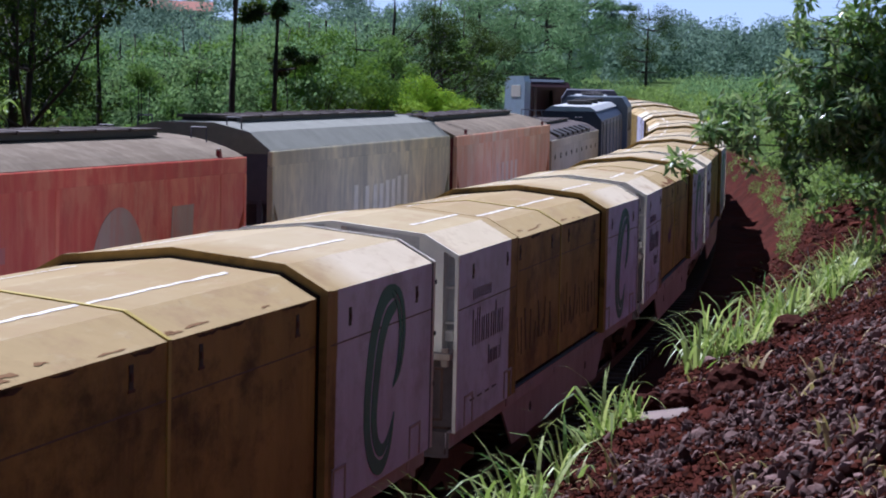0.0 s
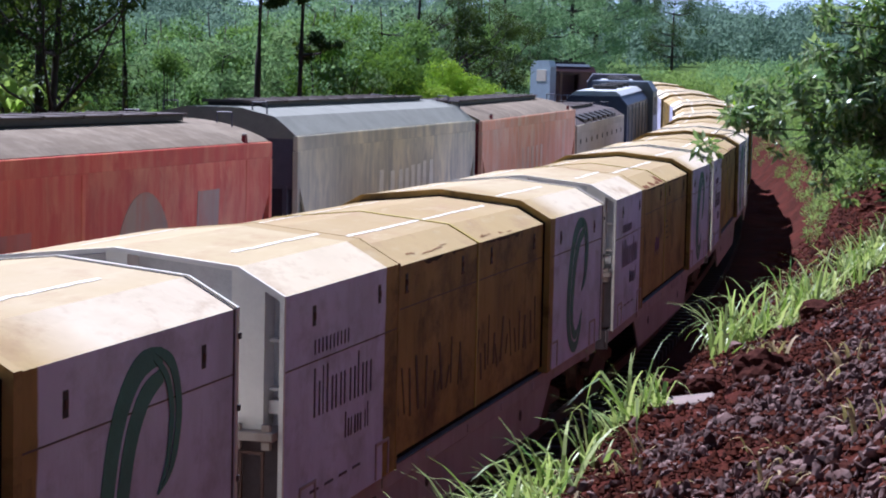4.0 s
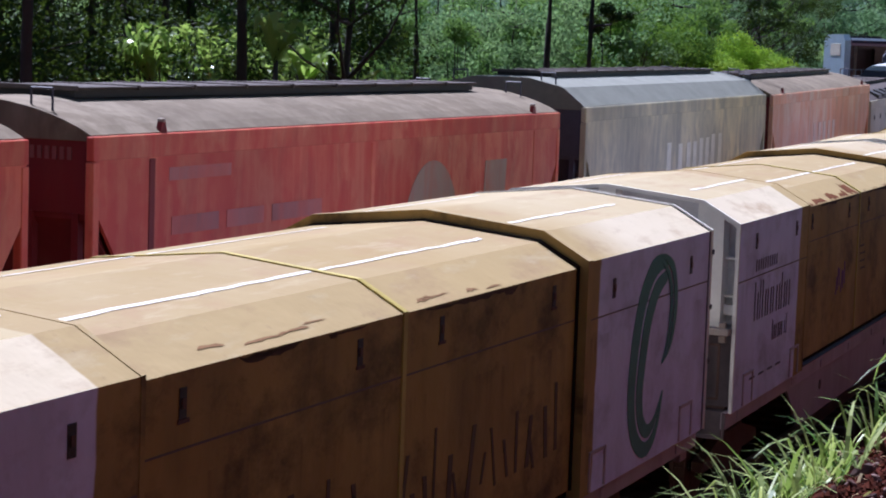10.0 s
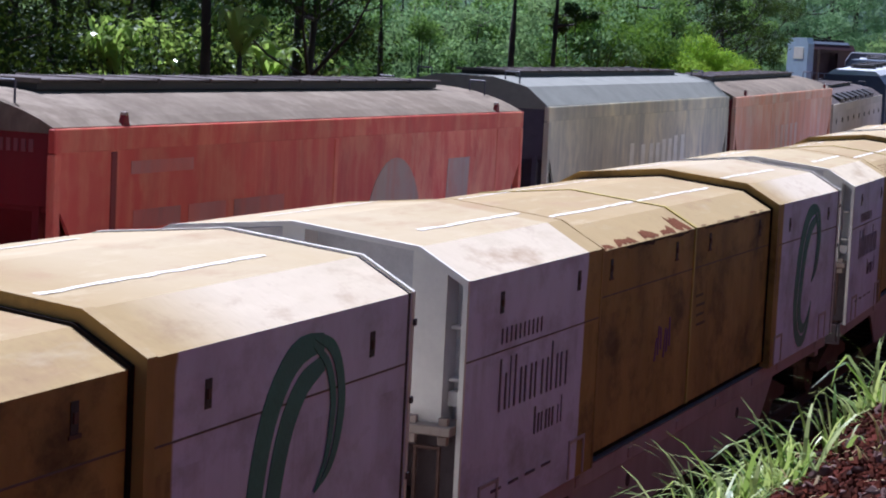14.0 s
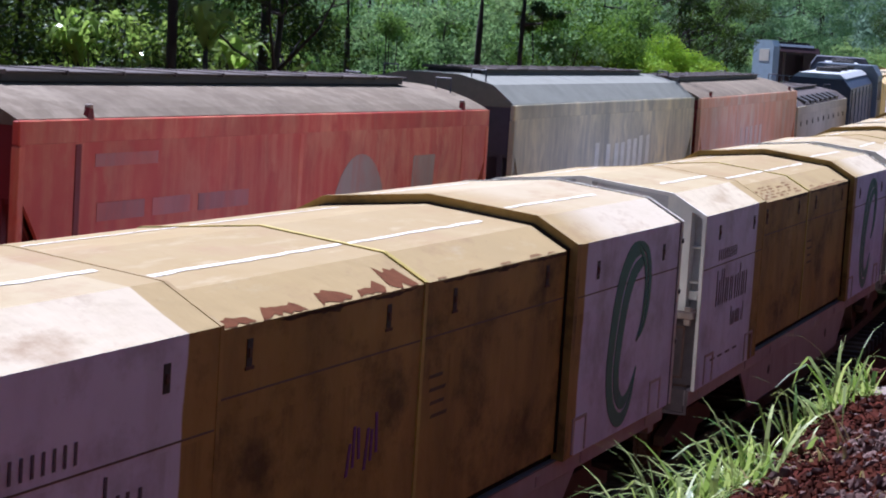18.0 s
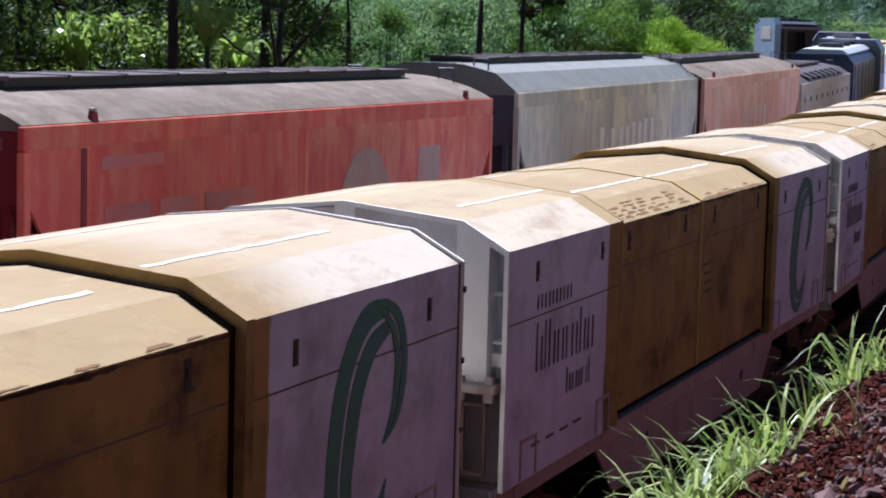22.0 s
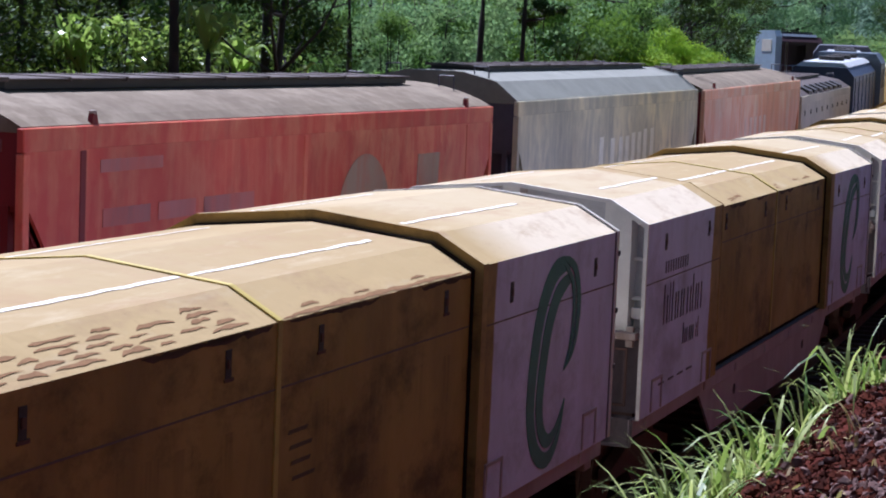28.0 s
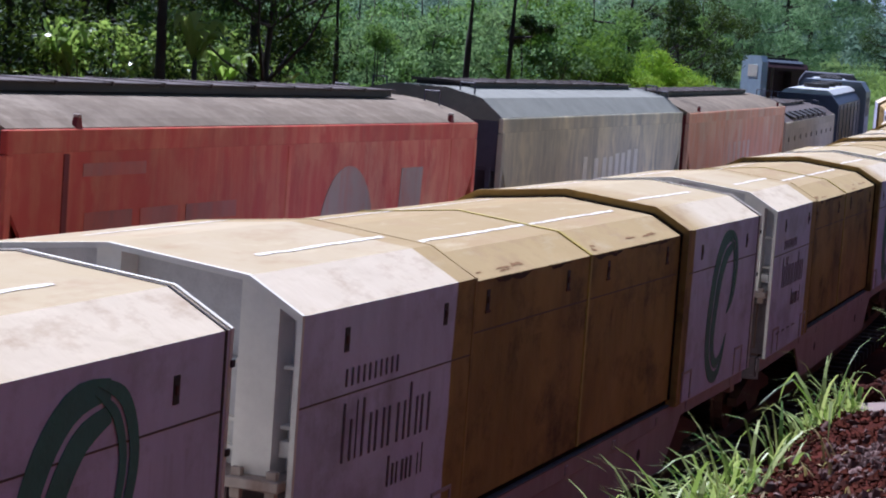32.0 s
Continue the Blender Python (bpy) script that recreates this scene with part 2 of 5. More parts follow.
def streaked(name, c, streak=(0.5, 0.42, 0.32), rough=0.55, amt=0.55, dark=(0.06, 0.04, 0.03)):
    """Old wagon paint with vertical wash streaks and faded patches; on hopper sides the pale streaks also paint
    reflected sun.
    """
    k = Nodes(name)
    shift = k.math("MULTIPLY", k.rand(), 70.0)
    warp = k.math("MULTIPLY", k.noise(0.9, 4, offset=shift), 0.5)
    a = k.ramp(k.noise(1.6, 5, 0.62, stretch=(1.1, 1.1, 0.40), offset=k.math("ADD", shift, warp)), 0.43, 0.60)
    b = k.ramp(k.noise(0.5, 4, 0.65, offset=shift), 0.36, 0.66)
    d = k.ramp(k.noise(1.8, 5, 0.6, stretch=(1.3, 1.3, 0.5), offset=k.math("ADD", shift, warp)), 0.5, 0.8)
    e = k.ramp(k.noise(0.33, 3, 0.55, offset=k.math("ADD", shift, 31.0)), 0.42, 0.66)
    col = k.mix(k.math("MULTIPLY", k.math("MULTIPLY", a, b), amt), c, streak)
    wash = k.ramp(k.noise(2.6, 4, 0.6, stretch=(1.6, 1.6, 0.10), offset=k.math("ADD", shift, warp)), 0.46, 0.66)
    col = k.mix(k.math("MULTIPLY", wash, amt * 0.45), col, streak)
    col = k.mix(k.math("MULTIPLY", e, 0.30), col, tuple(v * 0.45 for v in c))
    col = k.mix(k.math("MULTIPLY", d, 0.24), col, dark)
    k.color(col)
    k.rough(rough)
    k.b.inputs["Specular IOR Level"].default_value = 0.25
    k.bump(k.noise(14, 4), 0.004, 0.3)
    return k.m


def leafy(name, a, b, trans=0.5, rough=0.7, c=None, patch=0.35, spec=0.18, warm=0.35):
    k = Nodes(name)
    r = k.island()
    col = k.mix(r, a, b)
    if c:
        col = k.mix(k.ramp(k.noise(patch, 3, vec=k.coords((1, 1, 1), "Object")), 0.45, 0.62), col, c)
    k.color(col)
    k.rough(rough)
    k.b.inputs["Specular IOR Level"].default_value = spec
    tr = k.n("ShaderNodeBsdfTranslucent")
    k.link(k.mix(warm, col, (0.30, 0.42, 0.03)), tr.inputs[0])
    mx = k.n("ShaderNodeMixShader")
    mx.inputs[0].default_value = trans
    out = k.t.nodes["Material Output"]
    k.link(k.b.outputs[0], mx.inputs[1])
    k.link(tr.outputs[0], mx.inputs[2])
    k.link(mx.outputs[0], out.inputs[0])
    return k.m


# the white leans lavender: blue sky fill on the sides is in its colour
YELLOW, SKY_TINTED_WHITE = (0.425, 0.287, 0.084), (0.755, 0.750, 0.945)
M_COVER = cover_paint("wagon_paint", YELLOW, SKY_TINTED_WHITE)
M_WHITE = plain("white_steel", (0.84, 0.80, 0.69), 0.5, var=0.18, scale=3, dark=0.65)
M_SILL = streaked("sill_paint", (0.48, 0.40, 0.40), (0.33, 0.23, 0.20), amt=0.6)
M_DARK = plain("dark_steel", (0.035, 0.030, 0.028), 0.6, var=0.4)
M_RUST = plain("rusty_steel", (0.11, 0.055, 0.035), 0.75, var=0.5)
M_GREEN = plain("green_paint", (0.065, 0.245, 0.190), 0.55, var=0.3, scale=4)
M_INK = plain("faded_black_paint", (0.11, 0.09, 0.12), 0.6, var=0.2)
M_SCRAWL = plain("faded_scrawl", (0.115, 0.080, 0.040), 0.7, var=0.5, scale=3)
M_RECESS = plain("recess_grey", (0.62, 0.60, 0.56), 0.6, var=0.25)
# flat black for painting the shade in gaps between parts
M_GAP = plain("shade_black_gap", (0.020, 0.016, 0.014), 1.0, var=0.2)
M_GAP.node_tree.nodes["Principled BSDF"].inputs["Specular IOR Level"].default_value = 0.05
M_BULK = plain("dark_bulkhead", (0.15, 0.115, 0.11), 0.8, var=0.4)
M_HOOP = plain("hoop_yellow", (0.50, 0.39, 0.085), 0.6, var=0.3, scale=4)
M_GEAR = streaked("worn_cream_steel", (0.46, 0.39, 0.32), (0.20, 0.11, 0.07), amt=0.8)
M_LINE = plain("white_line_paint", (0.74, 0.70, 0.61), 0.6, var=0.12, scale=3)
M_SEAM = plain("seam_grime", (0.16, 0.115, 0.09), 0.8, var=0.3)
# pale streak colours hold washed paint and sun thrown back by the roofs
M_RED = streaked("red_wagon_paint", (0.71, 0.106, 0.074), (0.85, 0.35, 0.20), amt=0.95, dark=(0.16, 0.05, 0.045))
M_RED_FADED = streaked("faded_red_wagon_paint", (0.84, 0.38, 0.23), (0.90, 0.72, 0.55), amt=0.9)
M_GREY = streaked("grey_wagon_paint", (0.49, 0.47, 0.365), (0.90, 0.81, 0.56), amt=1.0)
M_CRIMSON = streaked("dark_crimson", (0.20, 0.022, 0.026), (0.26, 0.06, 0.05), amt=0.4)
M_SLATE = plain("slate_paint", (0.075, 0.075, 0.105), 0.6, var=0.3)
M_BROWN = streaked("brown_wagon_paint", (0.42, 0.37, 0.28), (0.58, 0.51, 0.39), amt=0.7)
M_REDROOF = streaked("red_grey_roof", (0.176, 0.136, 0.092), (0.315, 0.262, 0.190), rough=0.85, amt=0.9)
M_GREYROOF = plain("grey_roof", (0.225, 0.230, 0.193), 0.75, var=0.3, scale=2.0)
M_SILVER = plain("silvery_roof_paint", (0.52, 0.54, 0.55), 0.5, var=0.25, scale=2)
M_BLUE = plain("pale_blue_paint", (0.44, 0.58, 0.70), 0.5, var=0.15, scale=2)
M_NAVY = plain("navy_paint", (0.03, 0.045, 0.09), 0.5, var=0.3)
M_STEELBLUE = plain("steel_blue_paint", (0.10, 0.125, 0.165), 0.45, var=0.25)
M_GHOST = streaked("worn_grey_paint", (0.46, 0.35, 0.29), (0.58, 0.17, 0.11), amt=1.0)
M_FAINT = streaked("worn_white_paint", (0.52, 0.20, 0.18), (0.72, 0.16, 0.12), amt=1.0)
M_PALE = streaked("worn_pale_paint", (0.88, 0.66, 0.55), (0.84, 0.44, 0.32), amt=1.0)
M_WORN_NO = plain("worn_number_paint", (0.27, 0.085, 0.085), 0.7, var=0.3)
M_BOLD = plain("white_sign_paint", (0.95, 0.91, 0.76), 0.6, var=0.25, scale=5)
M_RAIL = plain("rail_steel", (0.16, 0.12, 0.10), 0.4, 0.6, var=0.3)
M_WOOD = plain("sleeper_wood", (0.045, 0.032, 0.026), 0.85, var=0.4)
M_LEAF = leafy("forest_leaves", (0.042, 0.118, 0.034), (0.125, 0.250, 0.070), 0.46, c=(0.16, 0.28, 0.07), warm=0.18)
# near black: the deep shade inside the wood is put into this leaf colour
M_LEAF_DARK = leafy("shade_dark_leaves", (0.011, 0.034, 0.010), (0.036, 0.082, 0.020), 0.20, 0.6, spec=0.15)
# air haze is put into the next two leaf colours: paler, less saturated
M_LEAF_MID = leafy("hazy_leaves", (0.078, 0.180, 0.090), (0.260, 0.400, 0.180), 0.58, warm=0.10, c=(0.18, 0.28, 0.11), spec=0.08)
M_LEAF_OLIVE = leafy("hazed_olive_leaves", (0.115, 0.220, 0.130), (0.290, 0.415, 0.220), 0.58, warm=0.10, c=(0.16, 0.28, 0.14), spec=0.05)
M_LEAF_LIME = leafy("lime_leaves", (0.24, 0.43, 0.022), (0.46, 0.62, 0.055), 0.30, c=(0.13, 0.27, 0.018), patch=0.9)
# pale blue-green: the haze over the distance is mixed into this colour
M_LEAF_FAR = leafy("hazed_far_leaves", (0.125, 0.200, 0.165), (0.175, 0.255, 0.190), 0.55, 0.95, warm=0.05, spec=0.0)
M_LEAF_GLOSS = leafy("glossy_leaves", (0.13, 0.22, 0.11), (0.36, 0.45, 0.25), 0.42, 0.24, c=(0.22, 0.34, 0.09), spec=1.0)
M_LEAF_FRESH = leafy("fresh_green_leaves", (0.050, 0.140, 0.024), (0.150, 0.285, 0.050), 0.36, c=(0.10, 0.22, 0.035), patch=0.6)
# lit copy of the glossy leaf: sunlight is put into its lighter colour
M_LEAF_SUN = leafy("sunlit_glossy_leaves", (0.10, 0.21, 0.05), (0.42, 0.56, 0.15), 0.5, 0.25, spec=1.0)
M_LEAF_MEADOW = leafy("meadow_leaves", (0.17, 0.28, 0.085), (0.34, 0.45, 0.17), 0.5, c=(0.11, 0.18, 0.06), patch=0.25)
M_BANANA = leafy("banana_leaves", (0.22, 0.38, 0.06), (0.42, 0.56, 0.17), 0.55, 0.30, spec=0.6)
M_GRASS = leafy("grass_blades", (0.060, 0.155, 0.020), (0.62, 0.70, 0.26), 0.42, 0.40, spec=0.3)
M_BARK = plain("bark", (0.042, 0.034, 0.030), 0.9, var=0.5, scale=3)


def soil_material():
    k = Nodes("soil")
    att = k.n("ShaderNodeAttribute")
    att.attribute_name = "cover"
    n1, n2 = k.noise(1.2, 8, 0.65), k.noise(9, 8, 0.7)
    red = k.mix(k.ramp(n1, 0.35, 0.68), (0.072, 0.015, 0.009), (0.030, 0.008, 0.005))
    red = k.mix(k.math("MULTIPLY", k.ramp(n2, 0.45, 0.75), 0.5), red, (0.13, 0.028, 0.013))
    grass = k.mix(k.ramp(k.noise(0.7, 6), 0.35, 0.7), (0.045, 0.085, 0.018), (0.10, 0.155, 0.035))
    col = k.mix(k.ramp(k.math("ADD", att.outputs["Fac"], k.math("MULTIPLY", k.math("SUBTRACT", n1, 0.5), 0.8)), 0.4, 0.6), red, grass)
    k.color(col)
    k.rough(0.95)
    k.b.inputs["Specular IOR Level"].default_value = 0.08
    k.bump(k.math("ADD", n1, k.math("MULTIPLY", n2, 0.6)), 0.06, 0.8)
    return k.m


def stone_material(name, a, b, spec=0.2):
    k = Nodes(name)
    r = k.island()
    col = k.mix(r, a, b)
    col = k.mix(k.math("MULTIPLY", k.ramp(k.noise(9, 5), 0.4, 0.7), 0.6), col, (0.10, 0.036, 0.025))
    k.color(col)
    k.rough(0.85)
    k.b.inputs["Specular IOR Level"].default_value = spec
    k.bump(k.noise(30, 5), 0.01, 0.6)
    return k.m


M_HATCH = plain("dark_hatch_steel", (0.070, 0.050, 0.045), 0.8, var=0.4)
M_BATTEN = plain("hatch_batten_steel", (0.11, 0.085, 0.078), 0.8, var=0.4)
M_SOIL = soil_material()
M_STONE = stone_material("broken_stone", (0.022, 0.010, 0.009), (0.255, 0.165, 0.146))
M_ROCK = stone_material("clod", (0.022, 0.008, 0.006), (0.045, 0.013, 0.009), 0.03)
M_CRUMB = stone_material("red_crumbs", (0.022, 0.006, 0.004), (0.115, 0.028, 0.014), 0.05)
M_SLAB = plain("pale_concrete", (0.24, 0.18, 0.155), 0.9, var=0.3)

# ---- ground: one sheet to the horizon ----
def ground_height(x, y):
    x, y = np.asarray(x, float), np.asarray(y, float)
    s, off = place_of(x, y)
    wide = np.interp(s, [56, 72], [0, 0.55]) * np.interp(off, [1.7, 2.5, 9, 20], [0, 1, 1, 0])
    right = np.interp(off - wide, [0, 1.7, 2.5, 3.3, 4.1, 4.5, 5.2, 6.2, 7.0, 9, 20, 40, 120, 400], [-0.45, -0.5, -0.5, 0.4, 2.0, 2.4, 2.62, 2.95, 3.42, 3.7, 4.3, 5.0, 6, 8])
    # unseen rise added on the right to keep skylight off the wagon sides
    sky_block_bank = np.interp(off, [8, 14, 22, 60], [0, 5.5, 10, 11]) * np.interp(s, [26, 40, 62], [2.0, 1, 0])
    right = right + sky_block_bank
    left = np.interp(-off, [0, 8, 12, 16, 30, 60, 150, 400], [-0.45, -0.5, -0.7, -1.2, -2.0, -2.0, 0.0, 5.0])
    z = np.where(off > 0, right, left)
    r = np.hypot(x, y)
    far = np.clip((r - 120) / 500, 0, 1)
    z = z + far * far * (3 - 2 * far) * (2 + 3 * np.sin(x * 0.006 + 1.0) + 2 * np.sin(y * 0.004 + x * 0.003))
    ridge = np.interp(r, [360, 560, 720, 1500], [0, 4, 7, 12])
    knoll = 8.5 * np.exp(-((x + 33.5) ** 2 + (y - 479) ** 2) / (2 * 48.0 ** 2))
    return z + ridge + knoll + rise(np.clip(s, 0, 130)) * np.clip(1 - np.abs(off) / 60, 0, 1)


def spread(lo, hi, mid, n):
    u = np.linspace(-1, 1, n)
    k = 4.2
    v = np.sinh(k * u) / np.sinh(k)
    return np.where(v < 0, mid + v * (mid - lo), mid + v * (hi - mid))


def build_ground():
    xs = np.unique(np.concatenate([spread(-1600, 1800, 3, 150), np.arange(-8, 14, 0.22), np.arange(14, 26, 0.5)]))
    ys = np.unique(np.concatenate([spread(-300, 3000, 20, 150), np.arange(6, 60, 0.3), np.arange(60, 110, 0.6)]))
    X, Y = np.meshgrid(xs, ys)
    Z = ground_height(X, Y)
    s, off = place_of(X, Y)
    lump = np.zeros(X.shape)
    near = (np.abs(X - 6) < 18) & (Y > 4) & (Y < 110) & (off > 2.2)
    for i, j in zip(*np.nonzero(near)):
        v = Vector((X[i, j], Y[i, j], 0))
        lump[i, j] = (0.3 * noise.noise(v * 0.35) if Y[i, j] > 48 else 0) + 0.16 * noise.noise(v * 0.8) + 0.08 * noise.noise(v * 2.3) + 0.05 * noise.noise(v * 5.0)
    Z = Z + lump
    ny, nx = X.shape
    idx = np.arange(nx * ny).reshape(ny, nx)
    faces = np.stack([idx[:-1, :-1], idx[:-1, 1:], idx[1:, 1:], idx[1:, :-1]], -1).reshape(-1, 4)
    me = mesh_of("ground", np.stack([X, Y, Z], -1).reshape(-1, 3), faces, M_SOIL, True)
    green = np.where(off > 0, np.interp(off, [3, 9, 13, 18], [0, 0, 0.6, 1.0]) + np.interp(s, [56, 66], [0, 1.0]) * np.interp(off, [6.2, 7.2], [0, 1]) + np.interp(s, [84, 94], [0, 1.0]) * np.interp(off, [4.0, 4.8], [0, 1]), np.interp(-off, [45, 70], [0, 1.0]))
    green = np.maximum(green, np.clip((np.hypot(X, Y) - 130) / 40, 0, 1))
    at = me.attributes.new("cover", "FLOAT", "POINT")
    at.data.foreach_set("value", np.clip(green, 0, 1).reshape(-1).astype(np.float32))
    ob = new("ground", me)
    return tagged(ob, "red soil railway cutting with green overgrown banks and distant hills", "ground", kind="structure")


build_ground()


def ground_at(x, y):
    return float(ground_height(np.array([x]), np.array([y]))[0])

# ---- pulp wagons of the moving train ----
WAGON, BODY = 15.816, 14.8
S_START, SPEED = 31.94, 1.788


def ring(w, wk, hs, hk, ha, hb):
    return [(-w, hb), (-w, hs), (-wk, hk), (0, ha), (wk, hk), (w, hs), (w, hb)]


END = ring(1.545, 1.12, 3.345, 3.585, 3.70, 1.25)
MID = ring(1.462, 1.09, 3.290, 3.497, 3.61, 1.335)


def cover(prof, x0, x1, inner=0.024):
    """A hollow roof-and-sides shell, open below and at both ends."""
    bm = bmesh.new()
    inn = [(y * (1 - inner / 1.5), z - (inner if 0 < i < len(prof) - 1 else 0)) for i, (y, z) in enumerate(prof)]
    full = prof + inn[::-1]
    return extrude(bm, full, x0, x1)


def collar(prof, x0, x1, out, inn):
    """A proud hoop that follows the shell's section."""
    a = [(y * (1 + out / 1.5), z + (out if 0 < i < len(prof) - 1 else 0)) for i, (y, z) in enumerate(prof)]
    b = [(y * (1 - inn / 1.5), z - (inn if 0 < i < len(prof) - 1 else 0)) for i, (y, z) in enumerate(prof)]
    return extrude(bmesh.new(), a + b[::-1], x0, x1)


def stroke(knots, lo=0.0, hi=1.0, thick=0.004, steps=30, upto=1.0):
    """A tapering brush stroke along smooth knots of (x, z, width); lo to hi is the part of its width that is painted."""
    k = np.array(knots, float)
    t = np.linspace(0, (len(k) - 1) * upto, steps)

    def smooth(col):
        out = []
        for u in t:
            i = min(int(u), len(k) - 2)
            f = u - i
            p0, p1, p2, p3 = k[max(i - 1, 0), col], k[i, col], k[i + 1, col], k[min(i + 2, len(k) - 1), col]
            out.append(0.5 * (2 * p1 + (p2 - p0) * f + (2 * p0 - 5 * p1 + 4 * p2 - p3) * f * f + (3 * p1 - p0 - 3 * p2 + p3) * f ** 3))
        return np.array(out)
    x, z, w = smooth(0), smooth(1), np.maximum(smooth(2), 0.008)
    dx, dz = np.gradient(x), np.gradient(z)
    ln = np.hypot(dx, dz)
    nx, nz = -dz / ln, dx / ln
    a = [(x[j] + nx[j] * (lo - 0.5) * w[j], z[j] + nz[j] * (lo - 0.5) * w[j]) for j in range(steps)]
    c = [(x[j] + nx[j] * (hi - 0.5) * w[j], z[j] + nz[j] * (hi - 0.5) * w[j]) for j in range(steps)]
    bm = bmesh.new()
    rows_ = [[bm.verts.new((p[0], y, p[1])) for p in line for y in (0.0, -thick)] for line in (a, c)]
    for j in range(steps - 1):
        l, m = rows_[0], rows_[1]
        bm.faces.new((l[2 * j + 1], l[2 * j + 3], m[2 * j + 3], m[2 * j + 1]))
        bm.faces.new((l[2 * j], l[2 * j + 2], l[2 * j + 3], l[2 * j + 1]))
        bm.faces.new((m[2 * j], m[2 * j + 2], m[2 * j + 3], m[2 * j + 1]))
    return bm


LEFT_STROKE = [(13.22, 3.10, 0.26), (12.84, 3.02, 0.44), (12.56, 2.76, 0.50), (12.40, 2.38, 0.50), (12.33, 1.92, 0.46), (12.46, 1.60, 0.40), (12.74, 1.46, 0.32), (13.02, 1.58, 0.20), (13.22, 1.88, 0.02)]
RIGHT_STROKE = [(13.05, 3.20, 0.10), (13.34, 3.05, 0.22), (13.47, 2.78, 0.24), (13.44, 2.52, 0.22), (13.34, 2.32, 0.15), (13.14, 2.16, 0.02)]


def leaf_emblem():
    """The worn green curl on the last cover: a tall open hook and a drooping blade, each slit lengthwise."""
    return [stroke(LEFT_STROKE, 0.0, 0.46), stroke(LEFT_STROKE, 0.57, 1.0), stroke(RIGHT_STROKE, 0.0, 0.36), stroke(RIGHT_STROKE, 0.52, 1.0)]


def disc(cx, cz, rx, rz, a0=0, a1=360, n=20):
    return [(cx + rx * math.cos(radians(a0 + (a1 - a0) * i / n)), cz + rz * math.sin(radians(a0 + (a1 - a0) * i / n))) for i in range(n)]


def rect(x, z, w, h, lean=0.0):
    return [(x, z), (x + w, z), (x + w + lean, z + h), (x + lean, z + h)]


def bars_row(x, z, n, w, gap, h):
    return [rect(x + i * (w + gap), z, w, h) for i in range(n)]


def bogie(parent, x):
    b = part("bogie", cubes((x - 0.18, x + 0.18, -1.05, 1.05, 0.42, 0.72), bevel=0.03), M_DARK, parent)
    for sgn in (-1, 1):
        bm = bmesh.new()
        y0 = sgn * 1.0
        plate(bm, [(x - 1.25, 0.52), (x - 1.25, 0.40), (x - 0.55, 0.40), (x - 0.3, 0.22), (x + 0.3, 0.22), (x + 0.55, 0.40), (x + 1.25, 0.40), (x + 1.25, 0.52), (x + 0.45, 0.72), (x - 0.45, 0.72)], y0 + 0.07, 0.14)
        part("side_frame", bm, M_RUST, b)
        for dx in (-0.14, 0.0, 0.14):
            bm = bmesh.new()
            rod(bm, (x + dx, y0 - sgn * 0.02, 0.26), (x + dx, y0 - sgn * 0.02, 0.48), 0.055, n=8)
            part("spring", bm, M_RUST, b)
    for dx in (-0.9, 0.9):
        bm = bmesh.new()
        for sgn in (-1, 1):
            rod(bm, (0, sgn * 0.74, 0), (0, sgn * 0.87, 0), 0.42, n=20)
            rod(bm, (0, sgn * 0.70, 0), (0, sgn * 0.745, 0), 0.45, n=20)
            for j in range(5):
                aa = j * 2 * math.pi / 5
                rod(bm, (0.24 * math.cos(aa), sgn * 0.86, 0.24 * math.sin(aa)), (0.24 * math.cos(aa), sgn * 0.885, 0.24 * math.sin(aa)), 0.05, n=6)
        rod(bm, (0, -0.95, 0), (0, 0.95, 0), 0.08, n=8)
        w = part("wheelset", bm, M_RUST, b)
        w.location = (x + dx, 0, 0.42)
    return b


